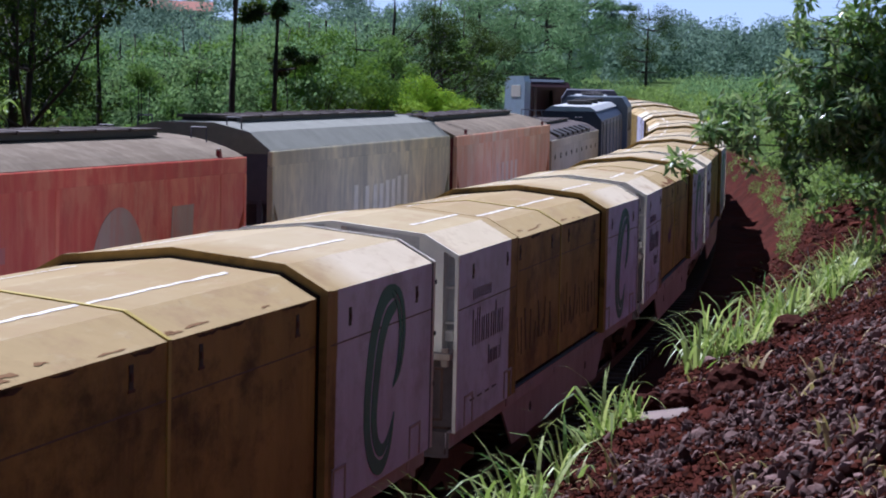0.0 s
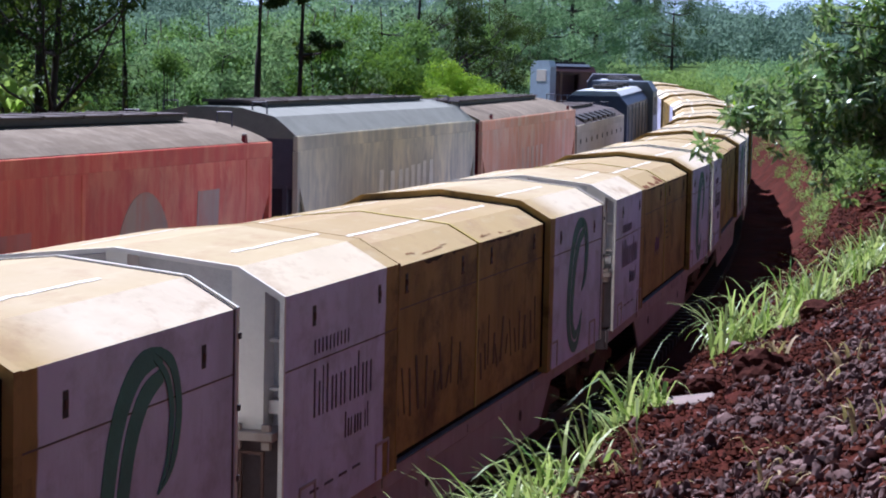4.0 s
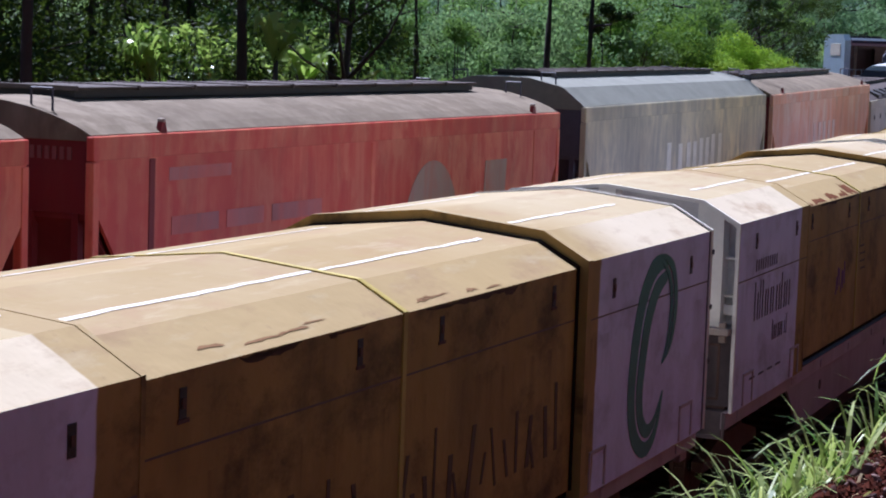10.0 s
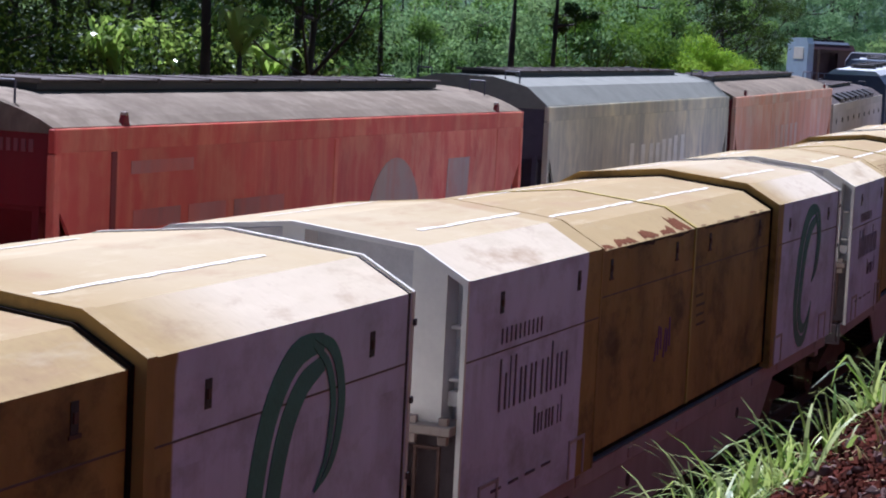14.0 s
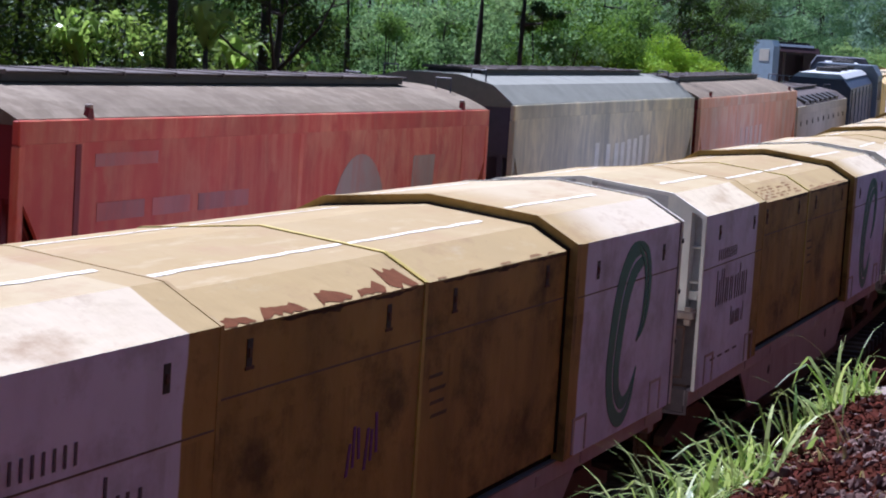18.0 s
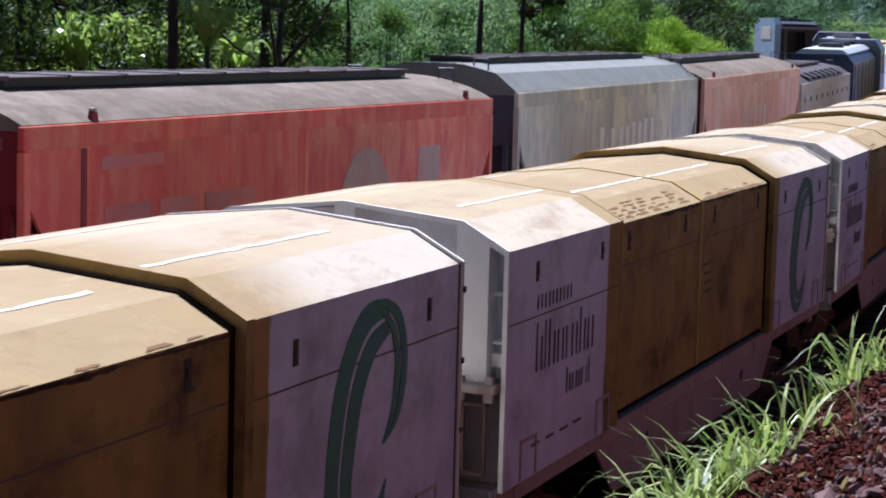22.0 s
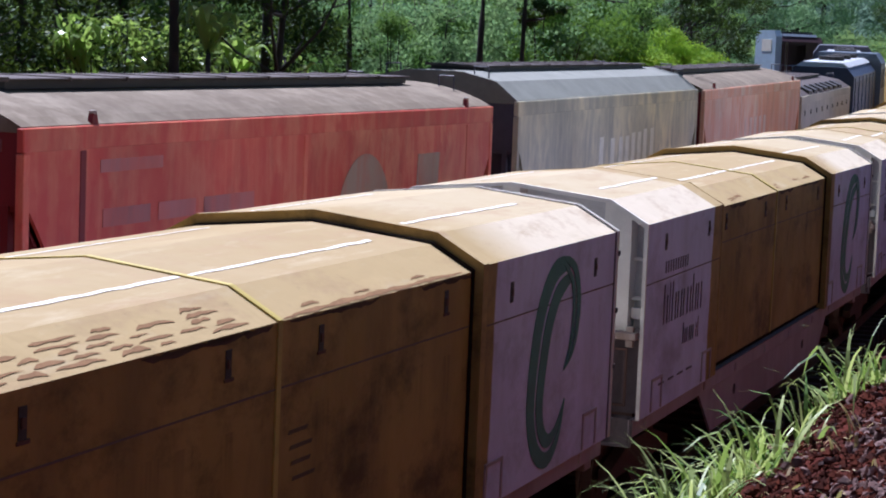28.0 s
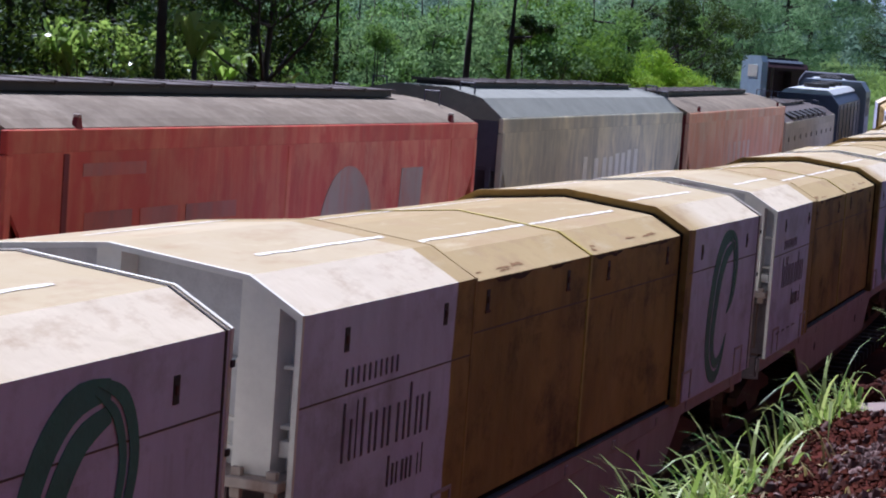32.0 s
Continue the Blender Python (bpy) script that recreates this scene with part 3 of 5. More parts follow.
def pulp_wagon():
    root = new("pulp_wagon")
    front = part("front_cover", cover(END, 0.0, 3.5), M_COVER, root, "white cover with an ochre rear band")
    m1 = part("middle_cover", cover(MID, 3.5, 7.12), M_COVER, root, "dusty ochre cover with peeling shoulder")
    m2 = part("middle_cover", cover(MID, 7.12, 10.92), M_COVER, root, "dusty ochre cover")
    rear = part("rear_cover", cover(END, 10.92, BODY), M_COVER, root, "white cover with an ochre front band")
    part("collar", collar(END, 10.80, 10.92, 0.012, 0.11), M_COVER, rear, "ochre overlapping hoop")
    # black hoop stands in for the shaded gap before the overlapping cover
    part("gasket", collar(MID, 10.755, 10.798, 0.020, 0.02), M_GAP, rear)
    part("edge_strip", collar(END, BODY - 0.03, BODY + 0.012, 0.010, 0.03), M_WHITE, rear)
    for zz in (3.10, 2.52, 1.95):
        part("edge_hook", cubes((BODY - 0.02, BODY + 0.035, -1.570, -1.554, zz, zz + 0.05), bevel=0.004), M_DARK, rear)
    part("gasket", collar(END, BODY - 0.10, BODY - 0.07, 0.006, 0.01), M_DARK, rear)
    part("edge_strip", collar(END, -0.008, 0.03, 0.006, 0.035), M_WHITE, front)
    part("joint_strip", collar(MID, 7.085, 7.150, 0.012, 0.03), M_HOOP, m1, "yellow painted joint hoop")
    part("edge_strip", collar(END, 3.46, 3.51, 0.004, 0.09), M_COVER, front)
    # dark locking slots under the eaves, both sides
    for holder, xs, w in ((front, (0.76, 2.76), 1.545), (m1, (4.01, 6.35), 1.462), (m2, (7.75, 10.16), 1.462), (rear, (11.53, 14.01), 1.545)):
        for x in xs:
            for sg in (-1, 1):
                zt = 3.14 if holder is rear else 3.195
                bm = cubes((x, x + 0.08, sg * w - 0.006, sg * w + 0.006, zt - 0.18, zt))
                slot = part("latch_slot", bm, M_DARK, holder)
                part("latch", cubes((x + 0.02, x + 0.06, sg * (w + 0.004) - 0.012, sg * (w + 0.004) + 0.012, zt - 0.12, zt - 0.06)), M_RUST, slot)
                if 3.5 < x < 10.9:
                    part("slot_lip", cubes((x - 0.015, x + 0.11, sg * w - 0.009, sg * w + 0.009, zt - 0.205, zt - 0.182)), M_RUST, slot)
    # long weld seam with its grime
    for holder, a, b, w, zs in ((front, 0.03, 3.44, 1.545, 2.69), (m1, 3.52, 7.08, 1.462, 2.835), (m2, 7.16, 10.75, 1.462, 2.835), (rear, 10.94, BODY - 0.11, 1.545, 2.82)):
        for sg in (-1, 1):
            part("seam", cubes((a, b, sg * w - 0.004, sg * w + 0.004, zs, zs + 0.013)), M_SEAM, holder)
    # painted lines along the roof
    for holder, a, b, prof in ((front, 0.9, 3.3, END), (m1, 3.7, 7.06, MID), (m2, 7.18, 10.3, MID), (rear, 10.95, 13.9, END)):
        for sg in (-1, 1):
            slope = (prof[3][1] - prof[2][1]) / prof[4][0]
            zc = prof[3][1] - slope * 0.74
            bm = bmesh.new()
            rw, prev = random.Random(int(a * 10) + sg), None
            for j in range(15):
                xx, wob, hw = a + (b - a) * j / 14, rw.uniform(-0.012, 0.012), rw.uniform(0.016, 0.030)
                cur = [bm.verts.new((xx, sg * (0.74 + wob + dy), zc - slope * (wob + dy) + 0.005)) for dy in (-hw, hw)]
                if prev:
                    bm.faces.new((prev[0], cur[0], cur[1], prev[1]) if sg > 0 else (prev[0], prev[1], cur[1], cur[0]))
                prev = cur
            part("roof_line", bm, M_LINE, holder, "white painted roof line")
    # lettering and emblem on the side towards the bank, as plain shapes
    def bars(name, holder, x, z, widths, gap, h, tall=()):
        for i, w in enumerate(widths):
            hh = h * (1.42 if i in tall else 1.0)
            lw = min(0.034, w * 0.45)
            part(name, cubes((x, x + lw, -1.553, -1.549, z, z + hh)), M_INK, holder)
            if w > 0.1:
                part(name, cubes((x + w - lw, x + w, -1.553, -1.549, z, z + h)), M_INK, holder)
            x += w + gap
    bars("number_bar", front, 0.82, 2.755, (0.06,) * 10, 0.048, 0.13)
    bars("word_bar", front, 0.82, 2.19, (0.17, 0.036, 0.18, 0.18, 0.10, 0.17, 0.18, 0.18), 0.078, 0.31, (0, 1, 2, 6))
    bars("word_bar", front, 1.74, 1.86, (0.13, 0.06, 0.12, 0.10, 0.03, 0.03), 0.055, 0.17, (0, 5))
    for i in range(4):
        part("data_bar", cubes((0.74 + 0.42 * i, 0.98 + 0.42 * i, -1.553, -1.549, 1.52, 1.545)), M_INK, front)
    for n_, bm in enumerate(leaf_emblem()):
        e = part("emblem_blade", bm, M_GREEN, rear, "worn green curl of the emblem")
        e.location = (0, -1.548 if n_ < 2 else -1.5515, 0)
    # small service hatches outlined near the foot of the covers
    for holder, x, w in ((front, 0.45, 1.545), (front, 2.75, 1.545), (rear, 11.05, 1.545), (rear, 13.85, 1.545)):
        bm = cubes((x, x + 0.03, -w - 0.012, -w + 0.002, 1.27, 1.62), (x + 0.42, x + 0.45, -w - 0.012, -w + 0.002, 1.27, 1.62), (x, x + 0.45, -w - 0.012, -w + 0.002, 1.60, 1.63))
        part("hatch_frame", bm, M_SILL, holder)
    # end walls, recessed, with posts
    inner = [(y * 0.965, z - 0.055 if 0 < i < 6 else z) for i, (y, z) in enumerate(END)]
    upper = [(y, max(z, 2.15)) for y, z in inner]
    part("end_wall", extrude(bmesh.new(), upper, 0.28, 0.33), M_RECESS, root, "pale recessed end wall")
    # lower panel is much darker than the end wall above it
    part("bulkhead", cubes((0.30, 0.34, -1.46, 1.46, 1.27, 2.14)), M_BULK, root, "dark lower bulkhead")
    def under(y):
        return float(np.interp(abs(y), [0, END[4][0], END[5][0]], [END[3][1], END[4][1], END[5][1]])) - 0.03
    for y0, y1 in ((-1.36, -1.06), (-0.1, 0.1), (1.06, 1.36)):
        part("end_post", extrude(bmesh.new(), [(y0, 2.20), (y0, under(y0)), ((y0 + y1) / 2, under((y0 + y1) / 2)), (y1, under(y1)), (y1, 2.20)], 0.03, 0.279), M_WHITE, root, "white sheet-steel end post")
    for zz in (2.32, 2.52, 2.94):
        for sg in (-1, 1):
            part("rung", cubes((0.14, 0.27, min(sg * 1.365, sg * 1.47), max(sg * 1.365, sg * 1.47), zz, zz + (0.12 if zz < 2.4 else 0.03)), bevel=0.006), M_WHITE, root)
            part("rung", cubes((0.17, 0.27, min(sg * 0.105, sg * 1.055), max(sg * 0.105, sg * 1.055), zz, zz + 0.03), bevel=0.006), M_WHITE, root)
    part("end_wall", extrude(bmesh.new(), inner, 14.62, 14.66), M_WHITE, root)
    for y0 in (-1.2, -0.12, 0.9):
        part("end_post", cubes((14.66, 14.78, y0, y0 + 0.28, 1.3, 3.3), bevel=0.01), M_RECESS, root)
    # end platform and brake gear below the front end
    plat = part("end_platform", cubes((-0.12, 0.40, -1.50, 1.50, 2.12, 2.20), bevel=0.01), M_GEAR, root)
    for y0 in (-1.42, -1.15, -0.85, 0.85, 1.15, 1.42):
        part("bracket", cubes((-0.08, -0.02, y0 - 0.04, y0 + 0.04, 2.04, 2.26), bevel=0.006), M_GEAR, plat)
    lad = part("step_iron", cubes((0.0, 0.03, -1.47, -1.44, 0.95, 1.25)), M_BULK, root)
    part("step_iron", cubes((0.0, 0.03, -1.16, -1.13, 0.95, 1.25)), M_BULK, root)
    for zz in (0.95,):
        part("rung", cubes((-0.005, 0.03, -1.45, -1.15, zz, zz + 0.03)), M_BULK, lad)
    bm = bmesh.new()
    rod(bm, (-0.1, -0.95, 2.08), (-0.05, -1.1, 1.5), 0.022)
    rod(bm, (-0.05, -1.1, 1.5), (0.1, -0.9, 1.2), 0.022)
    part("brake_lever", bm, M_RUST, root)
    loop = cubes((-0.06, -0.035, -1.40, -1.375, 1.40, 2.02), (-0.06, -0.035, -1.20, -1.175, 1.40, 2.02), (-0.06, -0.035, -1.40, -1.175, 2.0, 2.025), (-0.06, -0.035, -1.40, -1.175, 1.40, 1.425))
    part("lever_loop", loop, M_RUST, root)
    for yy in (-1.02, -0.9):
        part("gear_column", cubes((-0.04, 0.10, yy - 0.05, yy + 0.04, 0.80, 2.12), bevel=0.008), M_BULK, root)
    for zz in (1.2, 1.52, 1.86):
        part("gear_clamp", cubes((-0.08, -0.03, -1.10, -0.82, zz, zz + 0.05), bevel=0.006), M_RUST, root)
    part("valve_box", cubes((0.0, 0.25, -1.05, -0.75, 1.30, 1.62), bevel=0.02), M_DARK, root)
    part("headstock", cubes((0.12, 0.32, -1.40, 1.40, 0.92, 1.24), bevel=0.01), M_BULK, root)
    part("headstock", cubes((14.5, 14.72, -1.40, 1.40, 0.92, 1.24), bevel=0.01), M_SILL, root)
    # frame
    part("centre_sill", cubes((0.3, 14.5, -0.3, 0.3, 0.75, 1.22)), M_RUST, root)
    part("floor", cubes((0.3, 14.6, -1.385, 1.385, 1.20, 1.27)), M_RUST, root)
    for sg in (-1, 1):
        y0 = sg * 1.452
        # black sheet stands in for the shade between covers and sill
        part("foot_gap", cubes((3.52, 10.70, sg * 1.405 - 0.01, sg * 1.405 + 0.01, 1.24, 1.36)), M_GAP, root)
        sill = part("side_sill", cubes((0.02, BODY - 0.04, y0 - 0.03, y0 + 0.03, 1.06, 1.245), bevel=0.006), M_SILL, root)
        part("ledge", cubes((3.2, 11.2, y0 - 0.04, y0 + 0.04, 1.247, 1.262), bevel=0.003), M_BULK, sill)
        for xx in (0.5, 3.2, 4.9, 6.7, 8.4, 10.2, 11.6, 14.0):
            part("sill_clamp", cubes((xx, xx + 0.10, y0 - 0.042, y0 + 0.042, 1.10, 1.20), bevel=0.006), M_SILL, sill)
        bm = bmesh.new()
        plate(bm, [(3.05, 1.058), (3.75, 0.50), (10.75, 0.50), (11.5, 1.058)], y0 + 0.015, 0.03)
        sk = part("skirt", bm, M_SILL, root, "dusty lavender white lower skirt")
        for xx in (5.0, 9.6):
            bm = bmesh.new()
            rod(bm, (xx, y0 - 0.020, 0.85), (xx, y0 + 0.020, 0.85), 0.07, n=12)
            part("drain_hole", bm, M_DARK, sk)
    for x0, x1 in ((-0.5, 0.12), (14.72, 15.32)):
        part("coupler", cubes((x0, x1, -0.11, 0.11, 0.90, 1.14), (x0 + (0 if x0 < 0 else 0.42), x0 + (0.2 if x0 < 0 else 0.6), -0.17, 0.17, 0.88, 1.17), bevel=0.02), M_RUST, root)
    bm = bmesh.new()
    for i in range(8):
        a, b = i / 8, (i + 1) / 8
        rod(bm, (14.7 + 0.5 * a, -0.45, 0.95 - 0.35 * math.sin(math.pi * a * 0.6)), (14.7 + 0.5 * b, -0.45, 0.95 - 0.35 * math.sin(math.pi * b * 0.6)), 0.025, n=6)
    part("air_hose", bm, M_DARK, root)
    bogie(root, 1.95)
    bogie(root, 12.85)
    return tagged(root, "ochre and white covered pulp wagon with sloped roof shoulders, rolling", "train wagon", "wagons of the passing train")


WAGONS = [pulp_wagon()]
for _i in range(1, 10):
    WAGONS.append(copy_thing(WAGONS[0], Matrix.Identity(4)))


def train_s(t):
    """Where the first wagon's near end is at t seconds."""
    lag = -2.026e-6 * t ** 4 - 7.399e-5 * t ** 3 + 2.007e-3 * t * t + 0.05613 * t - 0.4535
    return S_START - SPEED * t + lag


# dark scrawl low on one wagon, as plain bars
_rs = random.Random(17)
for _o in [c for c in WAGONS[1].children if c.name.startswith("middle_cover")]:
    x0, x1 = (3.75, 6.6) if _o.data.vertices[0].co.x < 5 else (7.1, 10.4)
    x = x0
    while x < x1:
        h = _rs.uniform(0.22, 0.62)
        z = 1.62 + _rs.uniform(0, 0.14) + 0.02 * (x - x0)
        part("scrawl_bar", plate(bmesh.new(), rect(x, z, _rs.uniform(0.04, 0.085), h, _rs.uniform(-0.14, 0.14)), -1.463, 0.004), M_SCRAWL, _o)
        x += _rs.uniform(0.12, 0.34)


def patch(holder, x0, x1, v0, v1, mat, name, rg, ragged=0.25, side=False):
    """A thin ragged patch on the sloped shoulder (v from eave to ridge) or, with side, on the wall below the eave (v downwards)."""
    lo, hi = Vector((0, MID[1][0], MID[1][1])), Vector((0, MID[2][0], MID[2][1]))
    bm, prev, n = bmesh.new(), None, max(5, int((x1 - x0) / 0.07))
    a, b = v0, v1
    for j in range(n + 1):
        f = j / n
        end = min(1.0, 5 * min(f, 1 - f) + 0.15)
        a = v0 + (v1 - v0) * ragged * rg.uniform(-0.5, 0.5)
        b = 0.65 * b + 0.35 * (v1 + (v1 - v0) * ragged * rg.uniform(-2.0, 1.2))
        top = a + max(0.012, (b - a)) * end
        xx = x0 + (x1 - x0) * f
        if side:
            pts = [Vector((xx, MID[1][0] - 0.004, MID[1][1] - v)) for v in (max(0.004, a), max(0.01, top))]
        else:
            pts = [lo.lerp(hi, min(0.98, max(0.01, v))) + Vector((xx, -0.002, 0.0035)) for v in (a, top)]
        cur = [bm.verts.new(p) for p in pts]
        if prev:
            bm.faces.new((prev[0], cur[0], cur[1], prev[1]))
        prev = cur
    return part(name, bm, mat, holder)


def weather(wagon, kind, seed):
    """Rust that has broken through the ochre covers, each wagon in its own way."""
    rg = random.Random(seed)
    m1, m2 = sorted((c for c in wagon.children if c.name.startswith("middle_cover")), key=lambda c: c.data.vertices[0].co.x)
    if kind == "peeling":
        for a, b, h in ((3.56, 4.15, 0.22), (4.25, 4.95, 0.34), (5.20, 5.75, 0.36), (5.85, 6.40, 0.44), (6.50, 6.98, 0.58)):
            patch(m1, a, b, 0.03, h, M_PEEL, "rust_patch", rg, 0.5)
        for x in (7.4, 8.1, 8.9, 9.7, 10.2):
            patch(m2, x, x + rg.uniform(0.2, 0.45), 0.03, rg.uniform(0.07, 0.14), M_STAIN, "stain_patch", rg, 0.5)
    elif kind == "courses":
        for r in range(5):
            x = 3.65 + 0.25 * (r % 2)
            while x < 6.4:
                w = rg.uniform(0.18, 0.52)
                if rg.random() < 0.8:
                    patch(m1, x, x + w, 0.12 + 0.135 * r, 0.12 + 0.135 * r + rg.uniform(0.055, 0.105), M_STAIN, "stain_patch", rg, 0.5)
                x += w + rg.uniform(0.05, 0.2)
        patch(m2, 7.2, 10.6, 0.03, 0.15, M_STAIN, "stain_patch", rg, 0.35)
        for x in (7.6, 8.5, 9.6):
            patch(m2, x, x + 0.3, 0.2, 0.26, M_STAIN, "stain_patch", rg, 0.5)
    else:
        for h, x0, x1 in ((m1, 3.7, 6.6), (m2, 7.1, 10.3)):
            for _ in range(4):
                x, v = rg.uniform(x0, x1 - 0.5), rg.uniform(0.04, 0.3)
                patch(h, x, x + rg.uniform(0.15, 0.6), v, v + rg.uniform(0.04, 0.10), M_STAIN, "stain_patch", rg, 0.5)
    for h, x0, x1 in ((m1, 3.6, 6.9), (m2, 7.2, 10.6)):
        for _ in range(9 if kind == "peeling" else 6):
            x = rg.uniform(x0, x1 - 0.3)
            patch(h, x, x + rg.uniform(0.1, 1.0), 0.012, rg.uniform(0.025, 0.06), M_RUN, "rust_run", rg, 0.5, True)


M_VIOLET = plain("violet_spray_paint", (0.15, 0.05, 0.24), 0.6, var=0.4, scale=4)
for _n in (2, 3):
    _m1, _m2 = sorted((c for c in WAGONS[_n].children if c.name.startswith("middle_cover")), key=lambda c: c.data.vertices[0].co.x)
    for j in range(4):
        part("data_bar", plate(bmesh.new(), rect(7.30 + 0.03 * j, 2.50 - 0.11 * j, 0.30 + 0.05 * (j % 2), 0.028, 0.02), -1.463, 0.004), M_SCRAWL, _m2)
    for j in range(6 if _n == 2 else 0):
        part("scrawl_bar", plate(bmesh.new(), rect(5.72 + 0.11 * j, 1.98 + 0.05 * (j % 3), 0.045, 0.24 + 0.07 * (j % 2), 0.05 - 0.04 * (j % 3)), -1.463, 0.004), M_VIOLET, _m1)
M_PEEL = plain("bare_rusted_steel", (0.175, 0.068, 0.032), 0.85, var=0.35, scale=5)
M_PEEL.node_tree.nodes["Principled BSDF"].inputs["Specular IOR Level"].default_value = 0.05
M_STAIN = plain("rust_stain", (0.290, 0.170, 0.085), 0.85, var=0.35, scale=6)
M_STAIN.node_tree.nodes["Principled BSDF"].inputs["Specular IOR Level"].default_value = 0.05
M_RUN = plain("rust_run", (0.095, 0.055, 0.026), 0.85, var=0.35, scale=6)
for _i, _w in enumerate(WAGONS[:6]):
    weather(_w, {2: "peeling", 3: "courses"}.get(_i, "worn"), 60 + _i)


def motions():
    """The train rolls past; its wheelsets turn with it."""
    for i, w in enumerate(WAGONS):
        walk(w, [(t * 0.5, on_track(train_s(t * 0.5) + WAGON * i, WAGON)) for t in range(65)])
        for b in w.children:
            if b.name.startswith("bogie"):
                for ws in b.children:
                    if ws.name.startswith("wheelset"):
                        at = Matrix.Translation(ws.location)
                        times = [min(32.0, q * 0.3) for q in range(108)]
                        walk(ws, [(t, at @ Matrix.Rotation(-(train_s(0) - train_s(t)) / 0.45, 4, "Y")) for t in times])


# ---- standing hopper train on the second track ----
def hopper(label, paint, roof, end, length, marks, hatches=False, he=4.16, ribs=True):
    root = new("hopper_wagon")
    L, w = length, 1.5
    lugs = roof is M_REDROOF
    top = 0.45 if roof is M_GREYROOF else 0.34
    bm = bmesh.new()
    prof = [(-w, he), (-1.12, he + top * 0.68), (-0.5, he + top), (0.5, he + top), (1.12, he + top * 0.68), (w, he)]
    if roof is M_REDROOF:
        prof = [(w * (j / 9 - 1), he + top * (1 - (j / 9 - 1) ** 2) ** 0.9) for j in range(19)]
    extrude(bm, prof + [(w - 0.05, he - 0.06), (-w + 0.05, he - 0.06)], 0.1, L - 0.1)
    part("roof", bm, roof, root)
    for sg in (-1, 1):
        bm = bmesh.new()
        plate(bm, [(0.12, he - 0.25), (0.12, he - 0.74), (1.75, 1.3), (L - 1.75, 1.3), (L - 0.12, he - 0.74), (L - 0.12, he - 0.25)], sg * w + (0.0 if sg < 0 else 0.04), 0.04)
        side = part("side_sheet", bm, paint, root)
        part("top_chord", cubes((0.08, L - 0.08, sg * w - 0.045, sg * w + 0.045, he - 0.26, he - 0.01), bevel=0.012), paint, root)
        for x in (0.08, 1.15, 6.6, L - 1.25, L - 0.2) if ribs else (0.08, L - 0.2):
            tall = x < 0.2 or x > L - 0.5
            part("rib", cubes((x, x + 0.12, sg * w - 0.05, sg * w + 0.05, 1.0 if tall else 1.32, he - 0.27), bevel=0.01), end if 1 < x < 2 else paint, side)
        part("sill", cubes((0.1, L - 0.1, sg * 1.4 - 0.06, sg * 1.4 + 0.06, 0.95, 1.25)), M_RUST, root)
    for x, d in ((0.16, 1), (L - 0.2, -1)):
        # end sheets, slopes and posts are much darker than the side sheets
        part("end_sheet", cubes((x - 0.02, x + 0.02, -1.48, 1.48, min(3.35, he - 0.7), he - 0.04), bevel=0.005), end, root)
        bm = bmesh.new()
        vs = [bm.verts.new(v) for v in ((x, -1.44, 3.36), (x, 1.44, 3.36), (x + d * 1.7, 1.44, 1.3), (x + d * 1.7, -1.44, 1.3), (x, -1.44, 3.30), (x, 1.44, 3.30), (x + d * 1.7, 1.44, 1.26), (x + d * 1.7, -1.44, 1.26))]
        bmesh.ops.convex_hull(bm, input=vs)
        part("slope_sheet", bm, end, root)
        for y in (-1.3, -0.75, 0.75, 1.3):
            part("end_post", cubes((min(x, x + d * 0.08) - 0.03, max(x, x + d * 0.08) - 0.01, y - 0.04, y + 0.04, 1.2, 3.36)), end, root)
        # grab rails over the end roof edge
        for y in (-0.80, 0.80):
            bm = bmesh.new()
            zz = he + top * 0.85
            rod(bm, (x + d * 0.1, y - 0.13, zz - 0.08), (x + d * 0.1, y - 0.13, zz + 0.16), 0.014, n=6)
            rod(bm, (x + d * 0.1, y + 0.13, zz - 0.08), (x + d * 0.1, y + 0.13, zz + 0.16), 0.014, n=6)
            rod(bm, (x + d * 0.1, y - 0.13, zz + 0.16), (x + d * 0.1, y + 0.13, zz + 0.16), 0.014, n=6)
            part("grab_rail", bm, M_SLATE, root)
    # roof walkway of hatch covers
    walkw = part("hatch_trough", cubes((1.3, L - 1.3, -0.50, 0.50, he + top - 0.02, he + top + 0.07)), M_DARK, root)
    n = 9
    for i in range(n):
        x0 = 1.25 + (L - 2.5) * i / n
        part("hatch_cover", cubes((x0 + 0.02, x0 + (L - 2.5) / n - 0.02, -0.56, 0.56, he + top + 0.072, he + top + 0.10), bevel=0.008), M_HATCH, walkw)
        part("batten", cubes((x0 - 0.018, x0 + 0.018, -0.58, 0.58, he + top + 0.06, he + top + 0.115), bevel=0.006), M_BATTEN, walkw)
    for x in (1.5, L - 1.15) if lugs else ():
        for sg in (-1, 1):
            bm = bmesh.new()
            vs = [bm.verts.new((x + dx, sg * (w - 0.03) + dy, z)) for dx, z in ((-0.09, he - 0.08), (0.09, he - 0.08), (-0.035, he + 0.11), (0.035, he + 0.11)) for dy in (-0.03, 0.03)]
            bmesh.ops.convex_hull(bm, input=vs)
            lug = part("lifting_lug", bm, end, root)
            part("pin", cubes((x - 0.03, x + 0.03, sg * (w - 0.03) - 0.04, sg * (w - 0.03) + 0.04, he + 0.10, he + 0.145), bevel=0.01), M_GEAR, lug)
